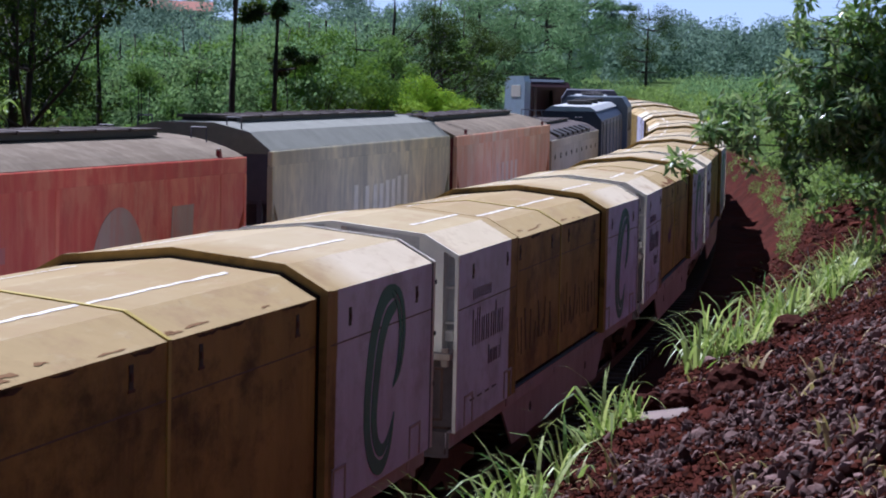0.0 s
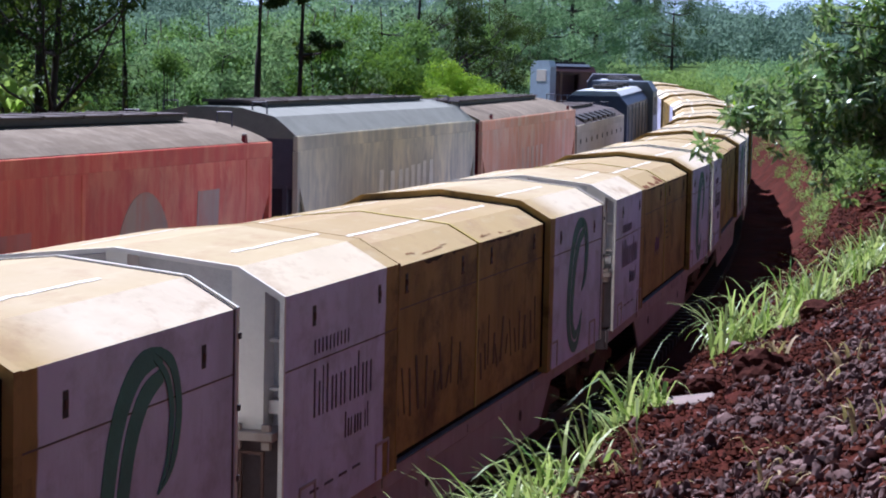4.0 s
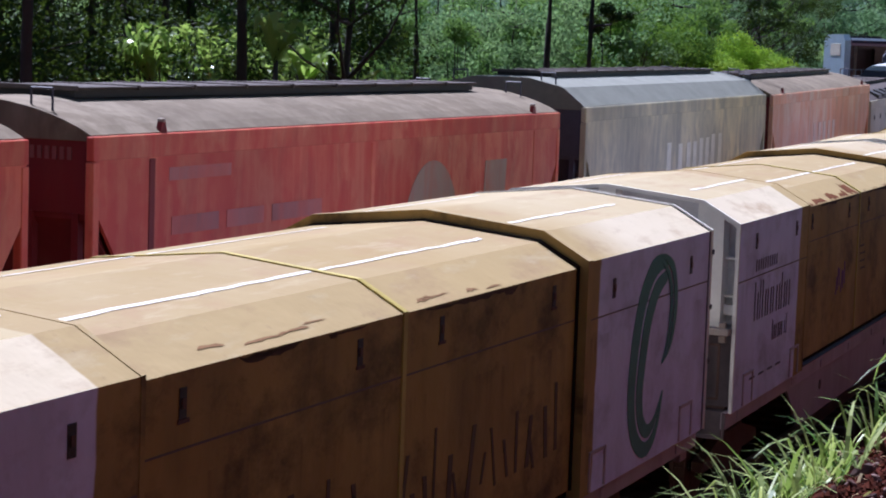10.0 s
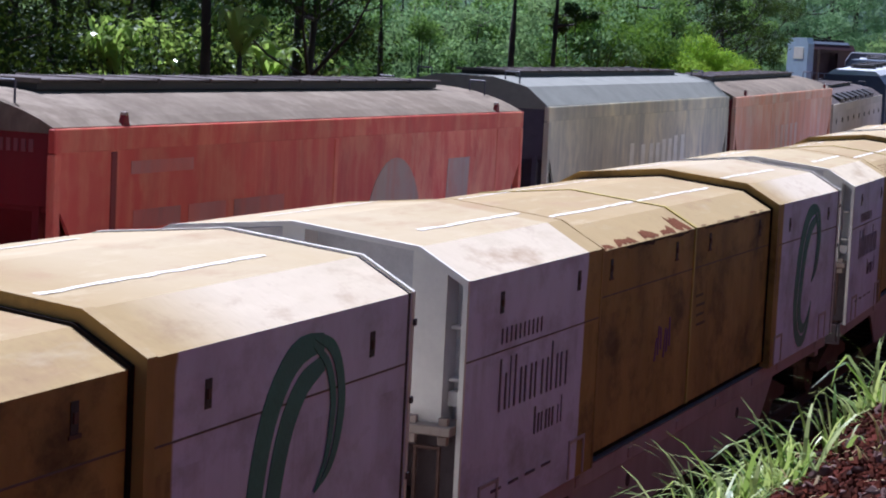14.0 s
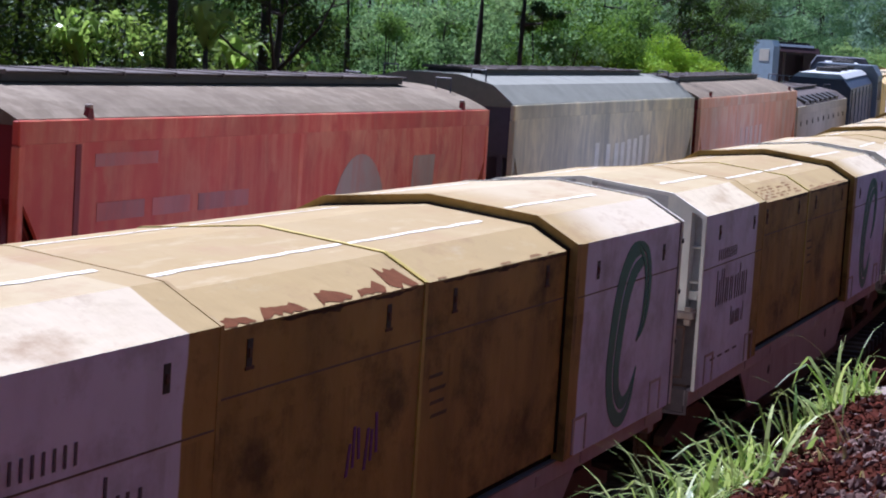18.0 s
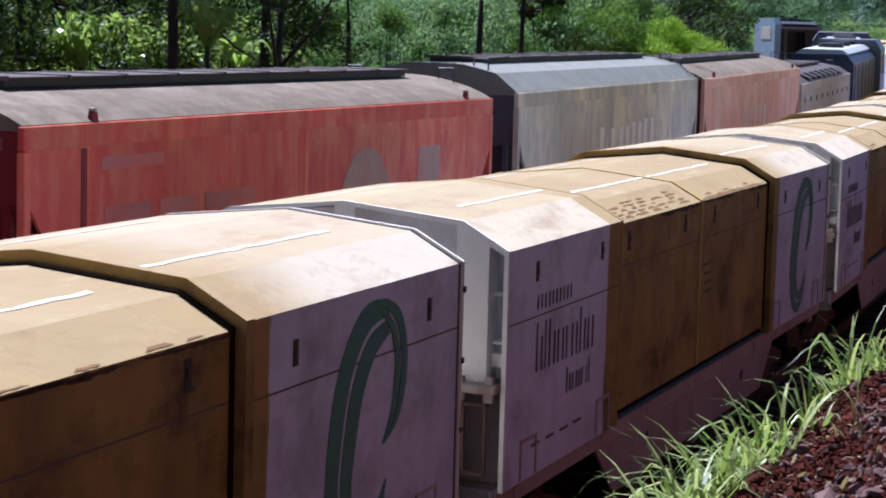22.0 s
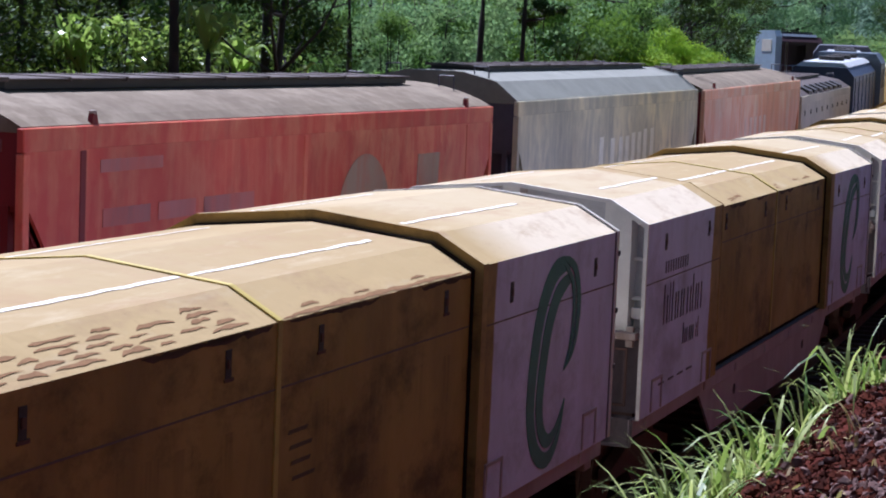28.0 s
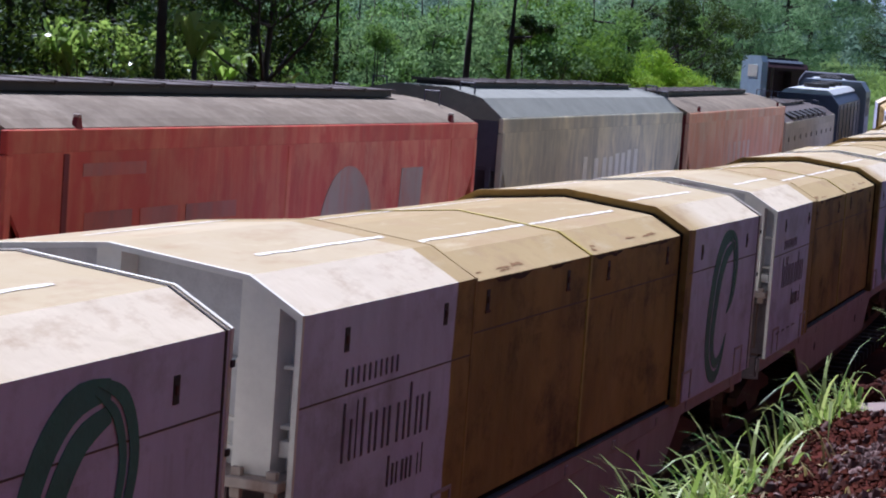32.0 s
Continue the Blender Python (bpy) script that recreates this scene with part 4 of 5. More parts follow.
    if hatches:
        for i in range(7):
            x0 = L * 0.16 + i * L * 0.1
            bm = bmesh.new()
            vs = [bm.verts.new((x0 + dx, y, z)) for dx in (0, L * 0.06) for y, z in ((-1.46, he + 0.0), (-1.10, he + 0.15), (-1.14, he + 0.26), (-1.50, he + 0.12))]
            bmesh.ops.convex_hull(bm, input=vs)
            part("roof_hatch", bm, M_DARK, root, "dark roof hatch")
        for i in range(9):
            part("side_stud", cubes((0.9 + i * 1.4, 0.98 + i * 1.4, -w - 0.06, -w - 0.035, 3.0, 3.15), bevel=0.008), M_DARK, root)
    part("centre_sill", cubes((-0.3, L + 0.3, -0.3, 0.3, 0.75, 1.2)), M_RUST, root)
    for i in range(3):
        xc = L * (0.25 + 0.25 * i)
        bm = bmesh.new()
        vs = [bm.verts.new((xc + sx * a, sy * b, z)) for sx in (-1, 1) for sy in (-1, 1) for a, b, z in ((1.6, 1.3, 1.5), (0.4, 0.5, 0.5))]
        bmesh.ops.convex_hull(bm, input=vs)
        part("outlet_hopper", bm, paint, root)
    for mname, mm, items in marks:
        for pts in items:
            part(mname, plate(bmesh.new(), pts, -w - 0.044, 0.004), mm, root)
    bogie(root, 1.7)
    bogie(root, L - 1.7)
    return tagged(root, label, "hopper wagon", "wagons of the standing train")


RED_MARKS = [("emblem_patch", M_GHOST, [disc(8.6, 2.50, 0.95, 1.08, 0, 180), rect(10.45, 2.55, 0.85, 0.95, 0.08)]),
             ("word_bar", M_FAINT, bars_row(1.62, 3.05, 1, 1.02, 0, 0.20) + bars_row(2.82, 3.05, 1, 0.88, 0, 0.20) + bars_row(3.9, 3.05, 1, 1.30, 0, 0.20)), ("number_bar", M_FAINT, bars_row(1.55, 3.64, 1, 1.35, 0, 0.14))]
GREY_MARKS = [("word_bar", M_BOLD, [rect(x, 2.45, 0.31, h) for x, h in ((5.4, 0.95), (6.25, 0.9), (6.9, 0.9), (7.4, 0.9), (7.9, 0.95), (8.4, 0.95), (8.9, 1.0), (9.5, 1.0))])]
FADE_MARKS = [("word_bar", M_PALE, bars_row(5.5, 2.4, 5, 0.35, 0.35, 0.9))]

HOPPERS = [
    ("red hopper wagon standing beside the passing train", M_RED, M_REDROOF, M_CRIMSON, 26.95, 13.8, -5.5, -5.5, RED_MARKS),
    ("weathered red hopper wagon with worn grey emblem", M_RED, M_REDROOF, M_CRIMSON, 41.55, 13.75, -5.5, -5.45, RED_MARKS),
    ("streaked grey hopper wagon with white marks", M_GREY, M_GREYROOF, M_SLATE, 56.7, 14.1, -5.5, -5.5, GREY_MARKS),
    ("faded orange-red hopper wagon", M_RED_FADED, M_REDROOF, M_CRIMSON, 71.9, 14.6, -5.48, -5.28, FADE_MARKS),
    ("brown weathered hopper wagon with dark roof hatches", M_BROWN, M_HATCH, M_DARK, 87.6, 13.2, -5.2, -4.9, []),
]
for lab, pm, rm, em, s0, ln, o1, o2, mk in HOPPERS:
    h = hopper(lab, pm, rm, em, ln, mk, pm is M_BROWN, 4.21 if pm is M_GREY else 3.62 if pm is M_BROWN else 4.16, pm is M_RED)
    for i in range(6 if pm is M_RED else 0):
        part("number_bar", cubes((0.128, 0.138, -1.25 + 0.09 * i, -1.20 + 0.09 * i, 3.90, 4.03)), M_WORN_NO, h)
    h.matrix_basis = on_track(s0, ln, o1, o2)


# ---- rails and sleepers ----
def rails(off, s0, s1, step):
    bm = bmesh.new()
    for sg in (-0.835, 0.835):
        prev = None
        s = s0
        while s <= s1:
            c = [track(s, off + sg + dx, -0.18 + dz) for dx, dz in ((-0.035, 0), (0.035, 0), (0.035, 0.17), (-0.035, 0.17))]
            cur = [bm.verts.new(v) for v in c]
            if prev:
                for i in range(4):
                    bm.faces.new((prev[i], prev[(i + 1) % 4], cur[(i + 1) % 4], cur[i]))
            prev = cur
            s += step
    ob = new("rail_track", done(bm, "rail_track", M_RAIL))
    tagged(ob, "pair of worn steel rails on dark ballast", "rail track", kind="structure")
    me = done(cubes((-0.11, 0.11, -1.3, 1.3, -0.11, 0.11), bevel=0.015), "sleeper", M_WOOD)
    s = s0
    while s < s1:
        c, th = track(s, off, -0.30), float(np.interp(s, _g, _th))
        sl = new("sleeper", me)
        sl.parent = ob
        sl.matrix_basis = Matrix.Translation(c) @ Matrix.Rotation(math.pi / 2 - th, 4, "Z")
        s += 0.62


rails(0.0, -40, 130, 2.0)
rails(-5.3, 10, 100, 2.0)

# ---- plants ----
def leaf_cloud(name, n, centres, size, mat, seed, droop=0.3, fold=0.25, aspect=0.45, flat=0.75, shell=0.9):
    """Many small folded leaves gathered in uneven clumps."""
    rg = np.random.RandomState(seed)
    c = np.array([v[:3] for v in centres], float)
    r = np.array([v[3] for v in centres], float)
    wgt = r ** 2 / np.sum(r ** 2)
    k = rg.choice(len(c), n, p=wgt)
    d = rg.normal(size=(n, 3))
    d /= np.linalg.norm(d, axis=1)[:, None]
    rad = r[k] * (0.35 + 0.65 * rg.rand(n) ** 0.4) * (0.85 + 0.3 * rg.rand(n))
    pos = c[k] + d * rad[:, None] * np.array([1, 1, flat])
    ax = d * 0.35 + rg.normal(size=(n, 3)) * 0.6
    ax[:, 2] -= droop
    ax /= np.linalg.norm(ax, axis=1)[:, None]
    up = rg.normal(size=(n, 3)) * (0.62 - 0.3 * shell) + np.array([0, 0, 0.9 - 0.45 * shell]) + d * shell
    sd = np.cross(ax, up)
    sd /= np.linalg.norm(sd, axis=1)[:, None] + 1e-9
    nr = np.cross(sd, ax)
    L = size * (0.6 + 0.8 * rg.rand(n))[:, None]
    w = L * aspect * 0.5
    a, b = pos, pos + ax * L
    m = pos + ax * L * 0.45
    e1, e2 = m + sd * w + nr * w * fold, m - sd * w + nr * w * fold
    v = np.stack([a, e1, b, e2], 1).reshape(-1, 3)
    f = np.arange(n * 4).reshape(n, 4)
    faces = np.concatenate([f[:, [0, 1, 2]], f[:, [0, 2, 3]]])
    return mesh_of(name, v, faces, mat)


def limb(bm, pts, r0, r1, n=7):
    prev = None
    for i, p in enumerate(pts):
        p = Vector(p)
        d = (Vector(pts[min(i + 1, len(pts) - 1)]) - Vector(pts[max(i - 1, 0)])).normalized()
        q = d.to_track_quat("Z", "Y")
        r = r0 + (r1 - r0) * i / (len(pts) - 1)
        cur = [bm.verts.new(p + q @ Vector((math.cos(2 * math.pi * j / n) * r, math.sin(2 * math.pi * j / n) * r, 0))) for j in range(n)]
        if prev:
            for j in range(n):
                bm.faces.new((prev[j], prev[(j + 1) % n], cur[(j + 1) % n], cur[j]))
        else:
            bm.faces.new(cur[::-1])
        prev = cur
    bm.faces.new(prev)


def tree(label, height, trunk_r, crown_lo, spread_r, leaves, size, leaf_mat, bark, seed, clumps=26, lean=0.02, fork=False, shell=0.8):
    rg = random.Random(seed)
    root = new("tree")
    bm = bmesh.new()
    pts = []
    for i in range(9):
        f = i / 8
        pts.append((lean * height * f + rg.uniform(-0.12, 0.12) * f, rg.uniform(-0.14, 0.14) * f, height * 0.9 * f))
    limb(bm, pts, trunk_r, trunk_r * 0.25, 9)
    cen = []
    for i in range(clumps):
        f = crown_lo + (1 - crown_lo) * rg.random() ** 0.8
        base = Vector(pts[min(8, int(f * 8 * (0.75 if fork else 1)))])
        a = rg.uniform(0, 2 * math.pi)
        reach = spread_r * (0.35 + 0.65 * rg.random()) * (1.15 - 0.7 * abs(f - 0.6))
        tip = base + Vector((math.cos(a) * reach, math.sin(a) * reach, reach * rg.uniform(0.05, 0.5) * (2.4 if fork else 1)))
        if i % 2 == 0 or fork:
            mid = base.lerp(tip, 0.5) + Vector((rg.uniform(-0.2, 0.2), rg.uniform(-0.2, 0.2), -0.1 * reach))
            limb(bm, [base, mid, tip], trunk_r * 0.36, trunk_r * 0.08, 5)
            for j in range(2):
                tw = mid.lerp(tip, 0.3 + 0.4 * j)
                limb(bm, [tw, tw + Vector((rg.uniform(-1, 1), rg.uniform(-1, 1), rg.uniform(0.1, 0.8))) * reach * 0.3], trunk_r * 0.12, trunk_r * 0.04, 4)
        cen.append((tip.x, tip.y, tip.z, spread_r * rg.uniform(0.14, 0.30)))
        for j in range(2):
            o = Vector((rg.gauss(0, 1), rg.gauss(0, 1), rg.gauss(0, 0.6))) * spread_r * 0.22
            cen.append((tip.x + o.x, tip.y + o.y, tip.z + o.z, spread_r * rg.uniform(0.08, 0.20)))
    part("trunk", bm, bark, root, smooth=True)
    part("crown", leaf_cloud("crown", leaves, cen, size, leaf_mat, seed, shell=shell), None, root)
    return tagged(root, label, "tree")


def bush(label, radius, height, leaves, size, mat, seed, low=0.35, clumps=16, knob=(0.18, 0.34), shell=0.9):
    rg = random.Random(seed)
    root = new("bush")
    bm = bmesh.new()
    cen = []
    for i in range(clumps):
        a, f = rg.uniform(0, 2 * math.pi), rg.random() ** 0.6
        p = Vector((math.cos(a) * radius * f, math.sin(a) * radius * f, height * (low + (0.97 - low) * rg.random() * (1 - 0.45 * f))))
        limb(bm, [(p.x * 0.1, p.y * 0.1, -0.1), (p.x * 0.5, p.y * 0.5, p.z * 0.6), p], 0.045, 0.012, 5)
        cen.append((p.x, p.y, p.z, radius * rg.uniform(*knob)))
        o = Vector((rg.gauss(0, 1), rg.gauss(0, 1), rg.gauss(0, 0.6))) * radius * 0.2
        cen.append((p.x + o.x, p.y + o.y, p.z + o.z, radius * rg.uniform(0.12, 0.22)))
    part("woody_frame", bm, M_BARK, root)
    part("foliage", leaf_cloud("foliage", leaves, cen, size, mat, seed, shell=shell), None, root)
    return tagged(root, label, "bush")


def banana(label, height, seed):
    """A banana plant: sheathed stalk and long split arching leaves."""
    rg = random.Random(seed)
    root = new("banana_plant")
    bm = bmesh.new()
    limb(bm, [(0, 0, -0.1), (0.03, 0.02, height * 0.35), (0.05, 0.0, height * 0.69)], 0.09, 0.05, 8)
    part("stalk", bm, M_BARK, root, smooth=True)
    for i in range(9):
        a = i * 2.4 + rg.uniform(-0.3, 0.3)
        ln = height * rg.uniform(0.15, 0.26)
        rise0 = rg.uniform(1.0, 2.1)
        out = rg.uniform(0.30, 0.62)
        bm = bmesh.new()
        base = Vector((0.05, 0, height * 0.66))
        d = Vector((math.cos(a), math.sin(a), 0))
        sd = Vector((-math.sin(a), math.cos(a), 0))
        prev = None
        for j in range(11):
            f = j / 10
            c = base + d * ln * (f * out) + Vector((0, 0, ln * (rise0 * f - rise0 * f * f * f * 0.75) * 0.75))
            w = 0.17 * math.sin(math.pi * min(1, 0.08 + f * 0.95)) ** 0.7
            sag = -0.10 * w / 0.27
            cur = [bm.verts.new(c + sd * w + Vector((0, 0, sag))), bm.verts.new(c), bm.verts.new(c - sd * w + Vector((0, 0, sag)))]
            if prev and not (rg.random() < 0.15):
                bm.faces.new((prev[0], prev[1], cur[1], cur[0]))
                bm.faces.new((prev[1], prev[2], cur[2], cur[1]))
            elif prev:
                bm.faces.new((prev[1], prev[2], cur[2], cur[1]))
            prev = cur
        part("leaf", bm, M_BANANA, root)
    return tagged(root, label, "banana plant", "banana plants behind the track")


def spot(bearing, dist, turn=0.0, dz=0.0):
    """A pose on the ground at a bearing (degrees right of +y) and distance from the viewpoint."""
    x, y = math.sin(radians(bearing)) * dist, math.cos(radians(bearing)) * dist
    return pose(x, y, ground_at(x, y) + dz, 0, 0, turn)


_rt = random.Random(5)


def grove(first, group, spots):
    tagged(first, group=group)
    for i, (b, d, *size) in enumerate(spots):
        m = spot(b, d, _rt.uniform(0, 360)) @ Matrix.Diagonal((*(size or [1.0]) * 3, 1.0))
        if i == 0:
            first.matrix_basis = m
        else:
            copy_thing(first, m)


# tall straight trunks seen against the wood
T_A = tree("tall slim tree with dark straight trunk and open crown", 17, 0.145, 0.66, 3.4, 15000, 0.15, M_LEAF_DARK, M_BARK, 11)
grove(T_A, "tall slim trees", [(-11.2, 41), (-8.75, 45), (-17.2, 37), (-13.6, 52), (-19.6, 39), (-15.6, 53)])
T_P = tree("straight dark tree trunk with high crown", 18, 0.12, 0.77, 2.6, 7000, 0.13, M_LEAF, M_BARK, 15)
grove(T_P, "straight trees", [(-2.95, 55), (-6.3, 62)])
T_K = tree("slim tree with dark climber bunched on the trunk", 14, 0.12, 0.51, 1.0, 7500, 0.15, M_LEAF_DARK, M_BARK, 33, clumps=14)
grove(T_K, "climber-hung trees", [(-1.75, 56)])
T_Y = tree("bare forked tree with dark limbs and sparse top", 13, 0.13, 0.60, 2.2, 3600, 0.13, M_LEAF_DARK, M_BARK, 34, clumps=7, fork=True)
grove(T_Y, "bare forked trees", [(1.75, 84), (2.7, 92)])
T_F = tree("forked tree with bare dark branches", 11, 0.135, 0.52, 2.8, 10000, 0.13, M_LEAF_DARK, M_BARK, 16, clumps=18, fork=True)
grove(T_F, "forked trees", [(-8.5, 43), (3.1, 100), (3.7, 118)])
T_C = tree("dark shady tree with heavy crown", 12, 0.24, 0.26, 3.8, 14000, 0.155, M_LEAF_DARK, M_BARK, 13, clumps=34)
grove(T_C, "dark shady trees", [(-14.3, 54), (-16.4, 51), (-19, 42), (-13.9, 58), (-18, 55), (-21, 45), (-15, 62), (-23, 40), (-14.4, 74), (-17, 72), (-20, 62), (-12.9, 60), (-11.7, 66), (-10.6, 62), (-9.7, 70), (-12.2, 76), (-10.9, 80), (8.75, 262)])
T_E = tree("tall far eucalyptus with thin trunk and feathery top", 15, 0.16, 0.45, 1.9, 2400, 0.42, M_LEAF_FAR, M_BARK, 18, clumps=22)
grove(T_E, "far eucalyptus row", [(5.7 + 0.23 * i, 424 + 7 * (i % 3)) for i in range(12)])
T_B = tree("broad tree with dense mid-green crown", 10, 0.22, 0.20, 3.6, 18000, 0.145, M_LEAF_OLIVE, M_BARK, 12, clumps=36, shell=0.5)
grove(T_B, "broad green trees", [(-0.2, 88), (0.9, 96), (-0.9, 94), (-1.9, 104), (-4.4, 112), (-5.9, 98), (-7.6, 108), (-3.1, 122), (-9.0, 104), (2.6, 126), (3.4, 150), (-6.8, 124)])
T_O = tree("tall broad tree with hazed olive crown beyond the bend", 14.5, 0.28, 0.14, 4.6, 20000, 0.20, M_LEAF_OLIVE, M_BARK, 35, clumps=44, shell=0.5)
grove(T_O, "tall broad trees", [(4.1, 158), (5.0, 166), (5.9, 176), (6.6, 190)])
T_G = tree("open mid-green tree with dark slender trunk", 9.5, 0.10, 0.22, 2.3, 5200, 0.17, M_LEAF, M_BARK, 36, clumps=20, shell=0.8)
grove(T_G, "open green trees", [(-7.2, 72), (-5.6, 80), (-4.3, 74), (-3.5, 86), (-2.4, 76), (-0.6, 78), (0.5, 82), (-6.5, 90), (-0.1, 90), (2.9, 108)])
T_D = tree("thin young tree with light airy foliage", 8.5, 0.07, 0.12, 1.9, 4200, 0.13, M_LEAF_MID, M_BARK, 14, clumps=26, shell=0.7)
grove(T_D, "young saplings", [(-7.9 + i * 0.62 + _rt.uniform(-0.3, 0.3), 60 + _rt.uniform(0, 16)) for i in range(12)] + [(-8.6 + i * 0.8, 68 + _rt.uniform(0, 18)) for i in range(11)])
B_U = bush("leafy green understorey shrub", 1.8, 7.4, 9000, 0.13, M_LEAF, 22, 0.45, 26)
grove(B_U, "understorey shrubs", [(-12.2, 48), (-9.6, 52), (-7.4, 60), (-1.6, 70), (-0.9, 66), (-5.2, 64), (-3.9, 68)])
LIME = bush("bright lime-green rounded shrub behind the standing wagons", 1.55, 6.05, 20000, 0.09, M_LEAF_LIME, 21, 0.74, 13, (0.30, 0.46), 1.6)
grove(LIME, "lime shrubs", [(2.35, 69), (0.95, 67.5)])
B_D = bush("dense mid-green rounded shrub beside the lime one", 1.8, 8.1, 17000, 0.11, M_LEAF_FRESH, 24, 0.5, 20, (0.26, 0.42), 1.4)
grove(B_D, "dense shrubs", [(-0.95, 64), (-0.05, 67)])
B_G = bush("glossy-leaved shrub under the trees", 1.5, 7.1, 1000, 0.24, M_LEAF_SUN, 27, 0.62, 18, (0.2, 0.36), 0.6)
grove(B_G, "glossy shrubs", [(-12.9, 42), (-12.1, 45), (-9.8, 46), (-10.7, 48)])
BAN = banana("banana plant with long arching pale green leaves", 8.2, 31)
grove(BAN, "banana plants behind the track", [(-10.4, 40.5), (-13.8, 41, 0.96), (-8.0, 45, 0.84), (-9.5, 43, 0.90), (-12.3, 42, 0.80), (-2.2, 62, 0.80)])


# far woods on the rising ground, joined: nobody could count them
def far_woods():
    rg = np.random.RandomState(4)
    cen = []
    for i in range(620):
        b, d = rg.uniform(-12, 18), 175 + 330 * rg.rand() ** 0.8
        if d < 300 and b > 5.2:
            d += 130
        x, y = math.sin(radians(b)) * d, math.cos(radians(b)) * d
        z = ground_at(x, y)
        h = rg.uniform(4.0, 8.6) * (1.0 + (d - 200) / 520)
        for j in range(5):
            cen.append((x + rg.normal() * 2.0, y + rg.normal() * 2.0, z + h * rg.uniform(0.2, 0.85), h * rg.uniform(0.18, 0.30)))
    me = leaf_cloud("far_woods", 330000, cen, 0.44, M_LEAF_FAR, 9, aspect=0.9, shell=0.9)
    return tagged(new("far_woods", me), "hazy blue-green woods on the distant slopes", "woods", kind="stuff")


def scrub(name, label, n_clump, n_leaf, b0, b1, d0, d1, size, mat, seed, hgt, cond=None):
    rg = np.random.RandomState(seed)
    cen = []
    while len(cen) < n_clump:
        b, d = rg.uniform(b0, b1), rg.uniform(d0, d1)
        x, y = math.sin(radians(b)) * d, math.cos(radians(b)) * d
        s, off = place_of(np.array([x]), np.array([y]))
        if cond and not cond(float(s[0]), float(off[0])):
            continue
        h = hgt * rg.uniform(0.5, 1.3)
        cen.append((x, y, ground_at(x, y) + h * 0.45, h * 0.7))
    me = leaf_cloud(name, n_leaf, cen, size, mat, seed, droop=-0.35, aspect=0.22, flat=0.7)
    return tagged(new(name, me), label, "scrub", kind="stuff")


far_woods()
scrub("bank_scrub", "tall bright green grass and scrub on the far bank", 700, 70000, 5, 17, 75, 230, 0.34, M_LEAF_MEADOW, 41, 1.1, lambda s, o: o > 5.6)
scrub("bank_scrub", "low dark green scrub on the far bank", 120, 26000, 6, 17, 75, 200, 0.30, M_LEAF_MID, 44, 2.2, lambda s, o: o > 8)
scrub("bank_scrub", "green weeds on the red earth bank", 900, 90000, 8.0, 17, 38, 118, 0.17, M_LEAF_MEADOW, 42, 0.7, lambda s, o: (6.4 if s < 86 else 4.6) < o < 11 and s > 57)
scrub("bank_scrub", "sparse low weeds on the bare red slope", 420, 26000, 8.0, 17, 55, 118, 0.15, M_LEAF_MEADOW, 45, 0.45, lambda s, o: (4.6 if s < 84 else 3.6) < o < 7.5 and s > 72)
# weeds take the near-black leaf colour as painted shade under the trees
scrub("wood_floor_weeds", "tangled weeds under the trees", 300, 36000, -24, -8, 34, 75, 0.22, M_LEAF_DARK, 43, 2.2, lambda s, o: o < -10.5)


